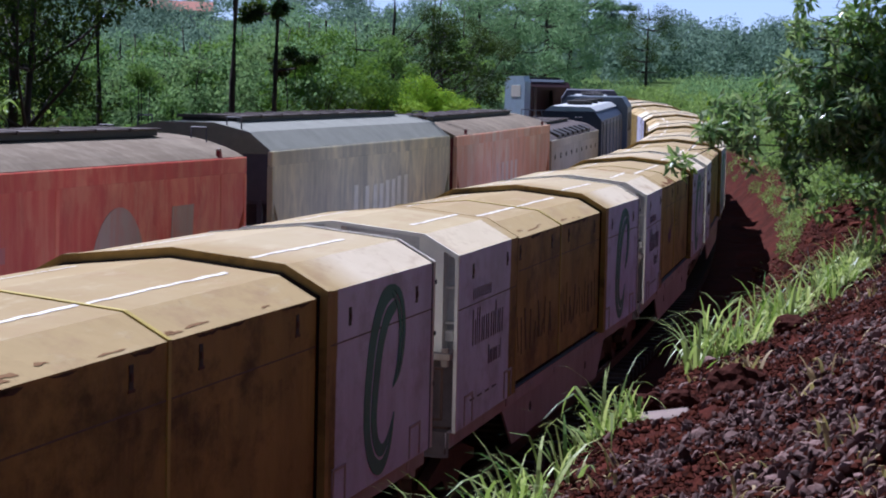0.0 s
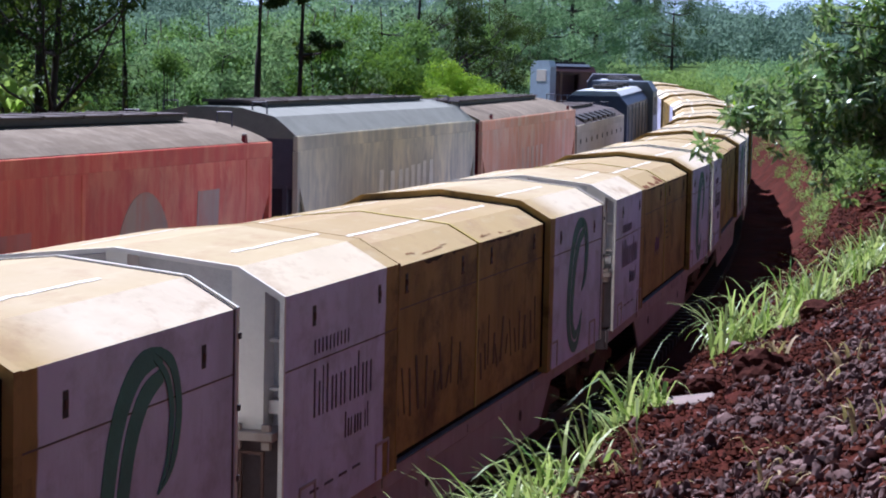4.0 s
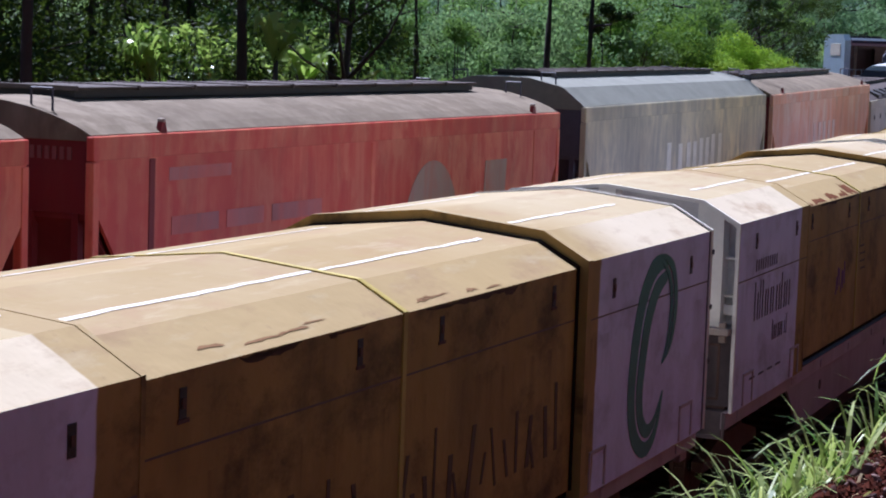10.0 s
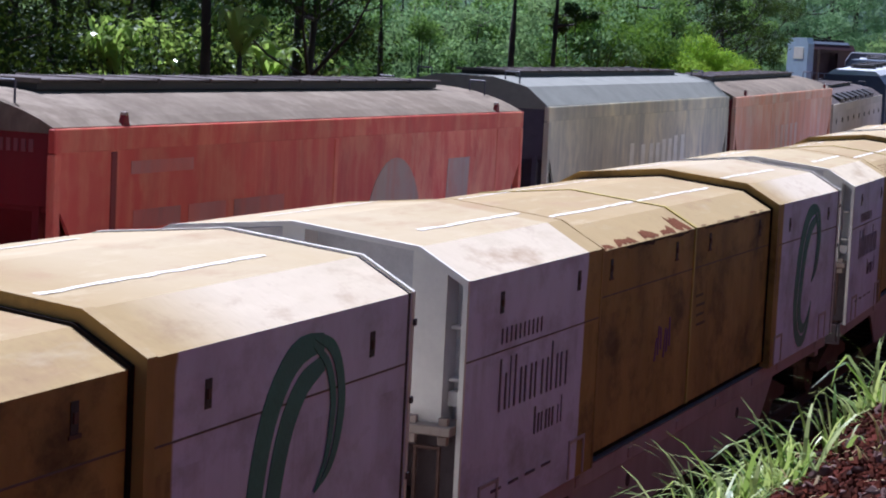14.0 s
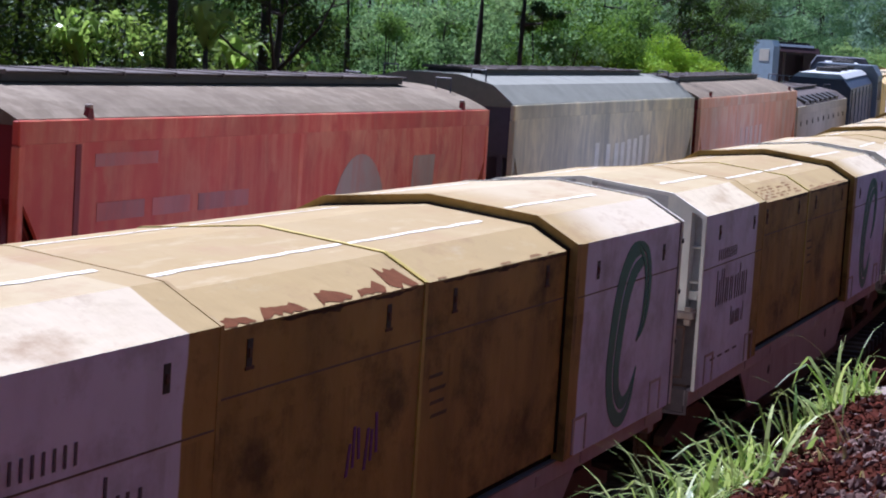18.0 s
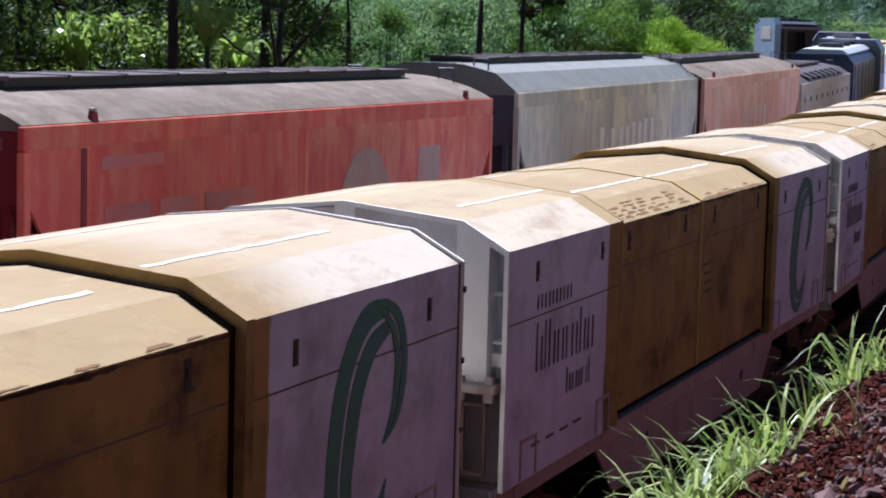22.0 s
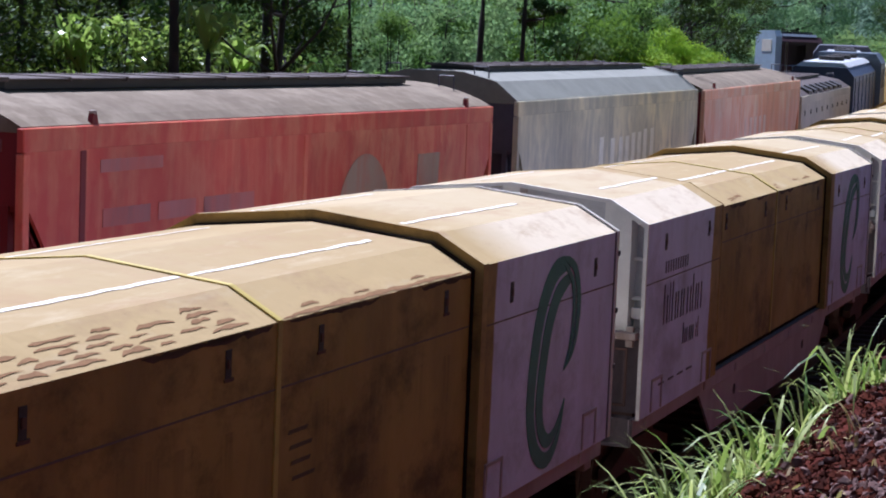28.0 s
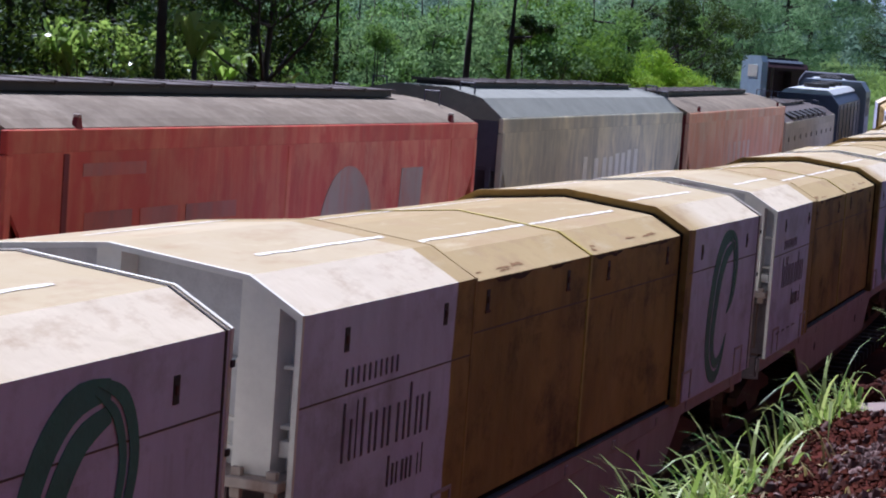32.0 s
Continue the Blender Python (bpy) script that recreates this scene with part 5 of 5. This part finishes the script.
# the shrub that hangs over the cutting
def hanging_shrub():
    """Long boughs lean out from the bank top to the left, with loose clusters of glossy leaves."""
    rg = random.Random(77)
    root = new("shrub")
    bm = bmesh.new()
    cen = []
    boughs = [(-3.9, -0.3, 0.55), (-3.3, 0.3, 1.2), (-2.6, -0.4, 1.9), (-2.0, 0.2, 2.6), (-1.8, -0.2, 3.7), (-2.3, 0.4, 2.2), (-2.4, -0.5, 1.2), (-1.5, 0.4, 2.8), (-1.4, -0.6, 1.7),
              (-0.9, 0.2, 3.5), (-0.6, -0.5, 2.3), (-0.4, 0.3, 1.1), (0.2, 0.1, 3.2), (0.4, -0.3, 1.9), (-1.9, 0.2, 0.9), (-0.9, -0.4, 0.5), (-0.2, 0.2, 0.0), (0.6, 0.1, 2.7), (0.3, -0.4, 0.7), (-2.9, 0.1, 1.3), (-2.0, -0.3, 2.3), (-1.1, 0.3, 2.4), (-2.7, 0.3, 0.5), (-2.2, -0.2, 0.1), (-1.6, 0.3, -0.3), (-1.3, -0.3, 1.1), (-1.9, 0.1, 1.5), (-0.7, 0.2, 1.5), (-0.8, -0.2, -0.1), (-3.2, -0.1, 0.9), (-1.6, 0.0, 0.5)]
    for e in boughs:
        tip = Vector(e)
        base = Vector((rg.uniform(0.3, 1.0), rg.uniform(-0.3, 0.3), -0.3))
        bow = Vector((rg.uniform(-0.1, 0.3), rg.uniform(-0.2, 0.2), rg.uniform(0.45, 0.75)))
        pts = [base + (tip - base) * f + bow * (4 * f * (1 - f)) + Vector((rg.uniform(-0.05, 0.05), 0, rg.uniform(-0.05, 0.05))) for f in (0, 0.2, 0.4, 0.6, 0.8, 1.0)]
        limb(bm, pts, 0.028, 0.006, 6)
        for j in range(9):
            f = 2.2 + 2.8 * j / 8
            q = pts[int(min(f, 4))].lerp(pts[int(min(f, 4)) + 1], f - int(min(f, 4)))
            t2 = q + Vector((rg.uniform(-0.5, 0.40), rg.uniform(-0.5, 0.5), rg.uniform(-0.30, 0.42)))
            limb(bm, [q, t2], 0.008, 0.003, 4)
            cen.append((t2.x, t2.y, t2.z, rg.uniform(0.11, 0.22)))
    part("woody_frame", bm, M_BARK, root, smooth=True)
    part("foliage", leaf_cloud("foliage", 9200, cen, 0.18, M_LEAF_GLOSS, 78, droop=0.25, aspect=0.36, shell=0.5), None, root)
    # second leaf set on the same twigs, its darker colour painting inner shade
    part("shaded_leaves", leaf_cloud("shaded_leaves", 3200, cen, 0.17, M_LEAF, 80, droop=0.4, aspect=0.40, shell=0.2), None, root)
    part("young_leaves", leaf_cloud("young_leaves", 500, cen, 0.14, M_LEAF_LIME, 79, droop=0.2, aspect=0.36), None, root)
    return tagged(root, "glossy broad-leaved shrub overhanging the cutting", "shrub")


hanging_shrub().matrix_basis = spot(16.75, 32, 0, 0.55)
SH2 = bush("light green shrub on the bank", 1.3, 1.5, 4200, 0.12, M_LEAF_MEADOW, 81, 0.15, 20)
grove(SH2, "bank shrubs", [(14.9, 58), (13.8, 70), (15.6, 47), (12.9, 84)])


# ---- pale hazy sky low over the hills ----
def sky_backdrop():
    k = Nodes("hazy_sky")
    x, y, z = k.xyz()
    em = k.n("ShaderNodeEmission")
    k.link(k.mix(k.ramp(z, 0, 300), (0.72, 0.84, 0.95), (0.42, 0.62, 0.92)), em.inputs[0])
    em.inputs[1].default_value = 0.62
    k.link(em.outputs[0], k.t.nodes["Material Output"].inputs[0])
    vs, fs = [], []
    for i in range(31):
        b = radians(-30 + 2.4 * i)
        for h in (-30, 300):
            vs.append((math.sin(b) * 2600, math.cos(b) * 2600, h))
        if i:
            fs.append((2 * i - 2, 2 * i, 2 * i + 1, 2 * i - 1))
    ob = new("backdrop", mesh_of("backdrop", vs, fs, k.m))
    return tagged(ob, "pale hazy blue sky low over the distant hills", "sky", kind="structure")


sky_backdrop()

# ---- locomotives at the head of the standing train ----
def locomotive(label, body, roof, accent, length, cab_at, cab_len=2.6, wide=1.25, doors=None, posts=None):
    root = new("locomotive")
    L = length
    part("underframe", cubes((0, L, -1.45, 1.45, 1.05, 1.4), bevel=0.02), M_DARK, root)
    hood = part("hood", extrude(bmesh.new(), [(-wide, 1.4), (-wide, 3.9), (-0.95, 4.25), (0.95, 4.25), (wide, 3.9), (wide, 1.4)], 0.6, L - 0.6), body, root)
    part("hood_roof", extrude(bmesh.new(), [(-1.0, 4.252), (-0.75, 4.42), (0.75, 4.42), (1.0, 4.252)], 0.9, L - 0.9), roof, root)
    x0 = cab_at
    cab = part("cab", extrude(bmesh.new(), [(-1.48, 1.4), (-1.48, 4.2), (-1.2, 4.62), (1.2, 4.62), (1.48, 4.2), (1.48, 1.4)], x0, x0 + cab_len), accent, root)
    for sg in (-1, 1):
        for dx in (0.35, 1.45) if cab_len > 2 else ():
            part("window", cubes((x0 + dx, x0 + dx + 0.8, sg * 1.485 - 0.01, sg * 1.485 + 0.01, 3.15, 3.95), bevel=0.005), M_DARK, cab)
        for i in range(6):
            xx = 1.2 + i * (L - 4.5) / 6
            if not (x0 - 1.4 < xx < x0 + cab_len):
                pn = part("side_door", cubes((xx, xx + 1.35, sg * (wide + 0.012) - 0.012, sg * (wide + 0.012) + 0.012, 1.9, 3.7), bevel=0.004), doors or (M_NAVY if body is not M_NAVY else M_DARK), hood)
                part("post", cubes((xx - 0.12, xx - 0.02, sg * (wide + 0.02) - 0.02, sg * (wide + 0.02) + 0.02, 1.5, 3.85)), posts or accent, pn)
        bm = bmesh.new()
        for i in range(10):
            xx = 0.2 + i * (L - 0.4) / 9
            rod(bm, (xx, sg * 1.42, 1.4), (xx, sg * 1.42, 2.3), 0.016, n=5)
        rod(bm, (0.2, sg * 1.42, 2.3), (L - 0.2, sg * 1.42, 2.3), 0.016, n=5)
        part("handrail", bm, accent, root)
    for i in range(3):
        bm = bmesh.new()
        rod(bm, (L * (0.3 + 0.2 * i), 0, 4.42), (L * (0.3 + 0.2 * i), 0, 4.58), 0.5, n=16)
        part("roof_fan", bm, M_DARK, root)
    part("fuel_tank", cubes((L * 0.36, L * 0.64, -1.3, 1.3, 0.35, 1.05), bevel=0.1), M_DARK, root)
    bogie(root, min(3.0, L * 0.28))
    bogie(root, L - min(3.0, L * 0.28))
    return tagged(root, label, "locomotive", "locomotives of the standing train")


LOCO1 = locomotive("navy locomotive with a pale silvery roof, standing", M_NAVY, M_SILVER, M_STEELBLUE, 15.0, 11.4)
LOCO1.matrix_basis = on_track(102.0, 15.0, -4.4, -3.9)
M_MAROON = plain("maroon_paint", (0.055, 0.018, 0.022), 0.5, var=0.3)
_l2 = (math.sin(radians(5.05)) * 140, math.cos(radians(5.05)) * 140)
LOCO2 = locomotive("pale blue and dark maroon locomotive beyond it", M_MAROON, M_STEELBLUE, M_BLUE, 4.4, 0.15, 0.45, 1.26, M_MAROON, M_GEAR)
part("windscreen", cubes((0.13, 0.149, -0.9, 0.5, 3.2, 4.0), bevel=0.004), M_WHITE, LOCO2)
LOCO2.matrix_basis = pose(*_l2, 2.35, 0, 0, 22)
LOCO3 = locomotive("steel-blue locomotive with pale roof", M_STEELBLUE, M_SILVER, M_SLATE, 13.4, 9.9)
LOCO3.matrix_basis = on_track(118.0, 13.4, -4.0)


# ---- stones, clods and grass on the near bank ----
def stone_mesh(name, seed, mat):
    bm = bmesh.new()
    bmesh.ops.create_icosphere(bm, subdivisions=1, radius=0.5)
    rg = random.Random(seed)
    for v in bm.verts:
        v.co *= rg.uniform(0.62, 1.3)
        v.co.z *= 0.72
    return done(bm, name, mat)


def bank_xy(s, off):
    p = track(s, off)
    return p.x, p.y


def bank_z(x, y):
    v = Vector((x, y, 0))
    return ground_at(x, y) + (0.3 * noise.noise(v * 0.35) if y > 48 else 0) + 0.16 * noise.noise(v * 0.8) + 0.08 * noise.noise(v * 2.3) + 0.05 * noise.noise(v * 5.0)


def gravel():
    """The broken stone that covers the bank, joined."""
    rg = np.random.RandomState(3)
    base = [np.array([v.co[:] for v in stone_mesh("seed_stone", i, M_STONE).vertices]) for i in range(6)]
    ref = bpy.data.meshes["seed_stone"]
    tri = np.array([p.vertices[:] for p in ref.polygons])
    V, Fc, k = [], [], 0
    n = 34000
    ss, oo = rg.uniform(32, 57, n), 4.5 + 3.1 * rg.rand(n)
    xs, ys = [], []
    for s_, o_ in zip(ss, oo):
        x, y = bank_xy(s_, o_)
        xs.append(x)
        ys.append(y)
    zs = ground_height(np.array(xs), np.array(ys))
    for i in range(n):
        v = Vector((xs[i], ys[i], 0))
        if oo[i] < 5.2 + 0.155 * max(0.0, ss[i] - 42) + 0.5 * noise.noise(v * 0.9) and rg.rand() < 0.85:
            continue
        if noise.noise(v * 0.6 + Vector((7, 3, 0))) < -0.30:
            continue
        z = zs[i] + (0.3 * noise.noise(v * 0.35) if ys[i] > 48 else 0) + 0.16 * noise.noise(v * 0.8) + 0.08 * noise.noise(v * 2.3) + 0.05 * noise.noise(v * 5.0)
        r = 0.024 + 0.075 * rg.rand() ** 2.0
        a = Euler(rg.uniform(0, 6.28, 3)).to_matrix()
        pts = (base[i % 6] * np.array([1.25, rg.uniform(0.6, 1.1), rg.uniform(0.4, 0.95)])) @ np.array(a).T * r + np.array([xs[i], ys[i], z + r * 0.26])
        V.append(pts)
        Fc.append(tri + k)
        k += len(pts)
    me = mesh_of("gravel", np.concatenate(V), np.concatenate(Fc), M_STONE)
    return tagged(new("gravel", me), "loose broken dark stone scattered on red soil", "gravel", kind="stuff")


gravel()


LUMP = np.array([(0.55, 0.1, 0.0), (-0.1, 0.6, 0.05), (-0.5, -0.05, -0.05), (0.1, -0.5, 0.0), (0.08, -0.05, 0.42), (0.0, 0.0, -0.4)])
LUMP_TRI = np.array([(0, 1, 4), (1, 2, 4), (2, 3, 4), (3, 0, 4), (1, 0, 5), (2, 1, 5), (3, 2, 5), (0, 3, 5)])


def crumbs():
    """Crumbled red earth between the stones, joined."""
    rg = np.random.RandomState(31)
    base, tri = LUMP, LUMP_TRI
    n = 42000
    pts = [bank_xy(a, b) for a, b in zip(rg.uniform(32, 60, n), 4.0 + 3.6 * rg.rand(n))]
    xs, ys = np.array([p[0] for p in pts]), np.array([p[1] for p in pts])
    zs = ground_height(xs, ys)
    V, Fc = [], []
    for i in range(n):
        v = Vector((xs[i], ys[i], 0))
        z = zs[i] + (0.3 * noise.noise(v * 0.35) if ys[i] > 48 else 0) + 0.16 * noise.noise(v * 0.8) + 0.08 * noise.noise(v * 2.3) + 0.05 * noise.noise(v * 5.0)
        r = 0.02 + 0.06 * rg.rand() ** 2
        V.append(base * r * (0.7 + 0.6 * rg.rand(3)) + np.array([xs[i], ys[i], z + r * 0.32]))
        Fc.append(tri + i * len(base))
    me = mesh_of("soil_crumbs", np.concatenate(V), np.concatenate(Fc), M_CRUMB)
    return tagged(new("soil_crumbs", me), "crumbly dark red earth between the stones", "soil crumbs", kind="stuff")


crumbs()
_rr = random.Random(8)
for i in range(46):
    s_, o_ = _rr.uniform(33, 60), _rr.uniform(4.4, 8.0)
    x, y = bank_xy(s_, o_)
    r = _rr.uniform(0.10, 0.19)
    ob = new("stone", stone_mesh("stone", 100 + i % 7, M_STONE if i % 3 else M_ROCK))
    ob.matrix_basis = pose(x, y, bank_z(x, y) + r * 0.12, 0, 0, _rr.uniform(0, 360)) @ Matrix.Diagonal((r * 1.3, r, r, 1))
    tagged(ob, "broken dark stone lying on the red bank", "stone", "larger stones on the bank")


def clod(x, y, r, seed):
    bm = bmesh.new()
    bmesh.ops.create_icosphere(bm, subdivisions=3, radius=0.5)
    for v in bm.verts:
        q = v.co.copy()
        v.co *= 1 + 0.35 * noise.noise(q * 2.5 + Vector((seed, 0, 0))) + 0.22 * noise.noise(q * 6 + Vector((0, seed, 0))) + 0.16 * noise.noise(q * 15)
        v.co.z *= 0.7
    ob = new("earth_clod", done(bm, "earth_clod", M_ROCK))
    ob.matrix_basis = pose(x, y, bank_z(x, y) + r * 0.24) @ Matrix.Diagonal((r, r, r, 1))
    return tagged(ob, "dark crumbling clod of red earth", "earth clod", "earth clods on the bank")


def on_bank(bearing, dist):
    return math.sin(radians(bearing)) * dist, math.cos(radians(bearing)) * dist


clod(*on_bank(11.5, 17.6), 0.50, 1)
clod(*on_bank(9.95, 18.0), 0.30, 2)
clod(*on_bank(9.2, 18.4), 0.26, 3)
clod(*on_bank(13.0, 22.0), 0.4, 4)
bm = bmesh.new()
box(bm, -0.23, 0.23, -0.15, 0.17, -0.04, 0.04, bevel=0.015)
x, y = on_bank(9.5, 17.6)
sl = new("concrete_slab", done(bm, "concrete_slab", M_SLAB))
sl.matrix_basis = pose(x, y, bank_z(x, y) + 0.02, 6, -9, -12)
tagged(sl, "pale broken concrete slab half buried in red earth", "slab")


bm = bmesh.new()
limb(bm, [(0, 0, 0), (0.35, 0.1, 0.10), (0.8, 0.12, 0.16), (1.25, 0.3, 0.22)], 0.016, 0.008, 6)
x, y = on_bank(12.6, 12.6)
st = new("dry_stick", done(bm, "dry_stick", M_SLAB, True))
st.matrix_basis = pose(x, y, bank_z(x, y) + 0.05, 0, 0, 25)
tagged(st, "pale dry stick lying on the stones", "stick")

for b_, (s_, o_, turn) in enumerate(((57.0, 5.4, 24), (53.5, 5.15, 75))):
    bm = bmesh.new()
    limb(bm, [(0, 0, 0), (0.45, 0.02, 0.16), (0.9, -0.03, 0.30), (1.35, 0.02, 0.50)], 0.011, 0.005, 5)
    x, y = bank_xy(s_, o_)
    st = new("dry_stalk", done(bm, "dry_stalk", M_SLAB, True))
    st.matrix_basis = pose(x, y, bank_z(x, y) - 0.02, 0, 0, turn)
    tagged(st, "pale dry stalk leaning out of the grass", "stalk", "dry stalks on the bank")


def far_crumbs():
    """Loose red earth and stones along the bare foot of the far bank, joined."""
    rg = np.random.RandomState(33)
    base, tri = LUMP, LUMP_TRI
    V, Fc = [], []
    for i in range(9000):
        x, y = bank_xy(rg.uniform(55, 92), rg.uniform(2.6, 6.5))
        r = 0.04 + 0.12 * rg.rand() ** 2
        V.append(base * r * (0.7 + 0.6 * rg.rand(3)) + np.array([x, y, bank_z(x, y) + r * 0.15]))
        Fc.append(tri + i * len(base))
    me = mesh_of("soil_crumbs", np.concatenate(V), np.concatenate(Fc), M_CRUMB)
    return tagged(new("soil_crumbs", me), "loose red earth along the foot of the bank", "soil crumbs", kind="stuff")


far_crumbs()


def grass_blades(name, label, n_tuft, blades, s0, s1, o0, o1, length, mat, seed, tufts=()):
    rg = random.Random(seed)
    V, Fc = [], []
    for i in range(n_tuft):
        if tufts:
            c_ = rg.choice(tufts)
            s_ = rg.gauss(c_, 0.25 + 0.03 * (c_ - 35))
            o_ = float(np.interp(s_, [36, 42, 46, 50, 56, 62], [4.2, 4.35, 4.80, 5.55, 6.0, 6.3])) + rg.uniform(o0, o1)
        else:
            s_ = s0 + (s1 - s0) * rg.random()
            o_ = rg.uniform(o0, o1)
        x, y = bank_xy(s_, o_)
        z = bank_z(x, y)
        big = rg.uniform(0.35, 1.30)
        for j in range(blades):
            a = rg.uniform(0, 2 * math.pi)
            d = Vector((math.cos(a), math.sin(a), 0)) + Vector((-0.5, -0.25, 0)) * rg.random()
            d.normalize()
            sd = Vector((-d.y, d.x, 0))
            ln = length * big * rg.uniform(0.5, 1.15)
            el = rg.uniform(0.6, 1.45)
            bend = rg.uniform(0.5, 1.7)
            w = rg.uniform(0.006, 0.022)
            p = Vector((x + rg.uniform(-0.10, 0.10), y + rg.uniform(-0.10, 0.10), z - 0.03))
            k = len(V)
            kink = rg.random() < 0.45
            for q in range(6):
                f = q / 5
                wd = w * (1 - f ** 2.2) + 0.0012
                V.append(tuple(p + sd * wd + Vector((0, 0, 0.3 * wd))))
                V.append(tuple(p - sd * wd + Vector((0, 0, 0.3 * wd))))
                e = el - bend * f * f * 1.3 - (0.9 if kink and q >= 3 else 0)
                p = p + (d * math.cos(e) + Vector((0, 0, math.sin(e)))) * ln / 5
            for q in range(5):
                Fc.append((k + 2 * q, k + 2 * q + 1, k + 2 * q + 3, k + 2 * q + 2))
    me = mesh_of(name, V, Fc, mat)
    return tagged(new(name, me), label, "grass", kind="stuff")


TUFTS = [35.9, 36.5, 37.0, 37.7, 38.3, 41.3, 41.9, 45.6, 46.3, 47.2, 47.9, 48.4, 49.1, 49.8, 50.6, 51.5, 52.5, 53.5, 55.0, 56.5]
# clods and stones on the bare earth further along the bank
for i in range(60):
    s_, o_ = _rr.uniform(58, 84), _rr.uniform(3.7, 6.5)
    x, y = bank_xy(s_, o_)
    r = _rr.uniform(0.12, 0.34)
    ob = new("earth_clod", stone_mesh("earth_clod", 200 + i % 9, M_ROCK if i % 2 else M_CRUMB))
    ob.matrix_basis = pose(x, y, bank_z(x, y) + r * 0.1, 0, 0, _rr.uniform(0, 360)) @ Matrix.Diagonal((r * 1.4, r, r * 0.8, 1))
    tagged(ob, "dark crumbling clod of red earth", "earth clod", "earth clods on the bank")
grass_blades("grass", "long arching bright green grass along the cutting edge", 135, 11, 33, 74, -0.20, 0.30, 0.70, M_GRASS, 51, TUFTS)
grass_blades("grass", "short green grass at the cutting edge", 26, 9, 33, 80, -0.15, 0.4, 0.40, M_GRASS, 52, TUFTS)
M_STRAW = leafy("dry_straw", (0.34, 0.24, 0.11), (0.46, 0.36, 0.20), 0.3, 0.6)
grass_blades("dry_grass", "dry straw-coloured grass among the stones", 130, 7, 33, 60, 3.9, 7.5, 0.26, M_STRAW, 53)


# ---- a house on the distant hill and a shed beyond the standing train ----
def house(label, w, d, h, wall, roofm):
    root = new("house")
    part("wall", cubes((-w / 2, w / 2, -d / 2, d / 2, 0, h)), wall, root)
    bm = bmesh.new()
    extrude(bm, [(-d / 2 - 0.4, h), (0, h + d * 0.28), (d / 2 + 0.4, h)], -w / 2 - 0.4, w / 2 + 0.4)
    part("roof", bm, roofm, root)
    for i in range(3):
        xx = -w / 2 + (i + 0.6) * w / 3.4
        wd = part("window", cubes((xx, xx + 1.0, -d / 2 - 0.03, -d / 2 + 0.01, h * 0.4, h * 0.75)), M_DARK, root)
        part("sill", cubes((xx - 0.08, xx + 1.08, -d / 2 - 0.08, -d / 2 - 0.031, h * 0.36, h * 0.4)), M_WHITE, wd)
    return tagged(root, label, "house")


M_CLAY = plain("clay_roof", (0.36, 0.13, 0.08), 0.8, var=0.3)
house("pale house with a clay tile roof on the distant hill", 14, 8, 3.2, M_WHITE, M_CLAY).matrix_basis = spot(-4.3, 452, 6, -0.1)
house("weathered grey shed among the trees", 5, 4, 3.0, M_SLATE, M_GREYROOF).matrix_basis = spot(3.55, 112, 10, 0.0)

motions()
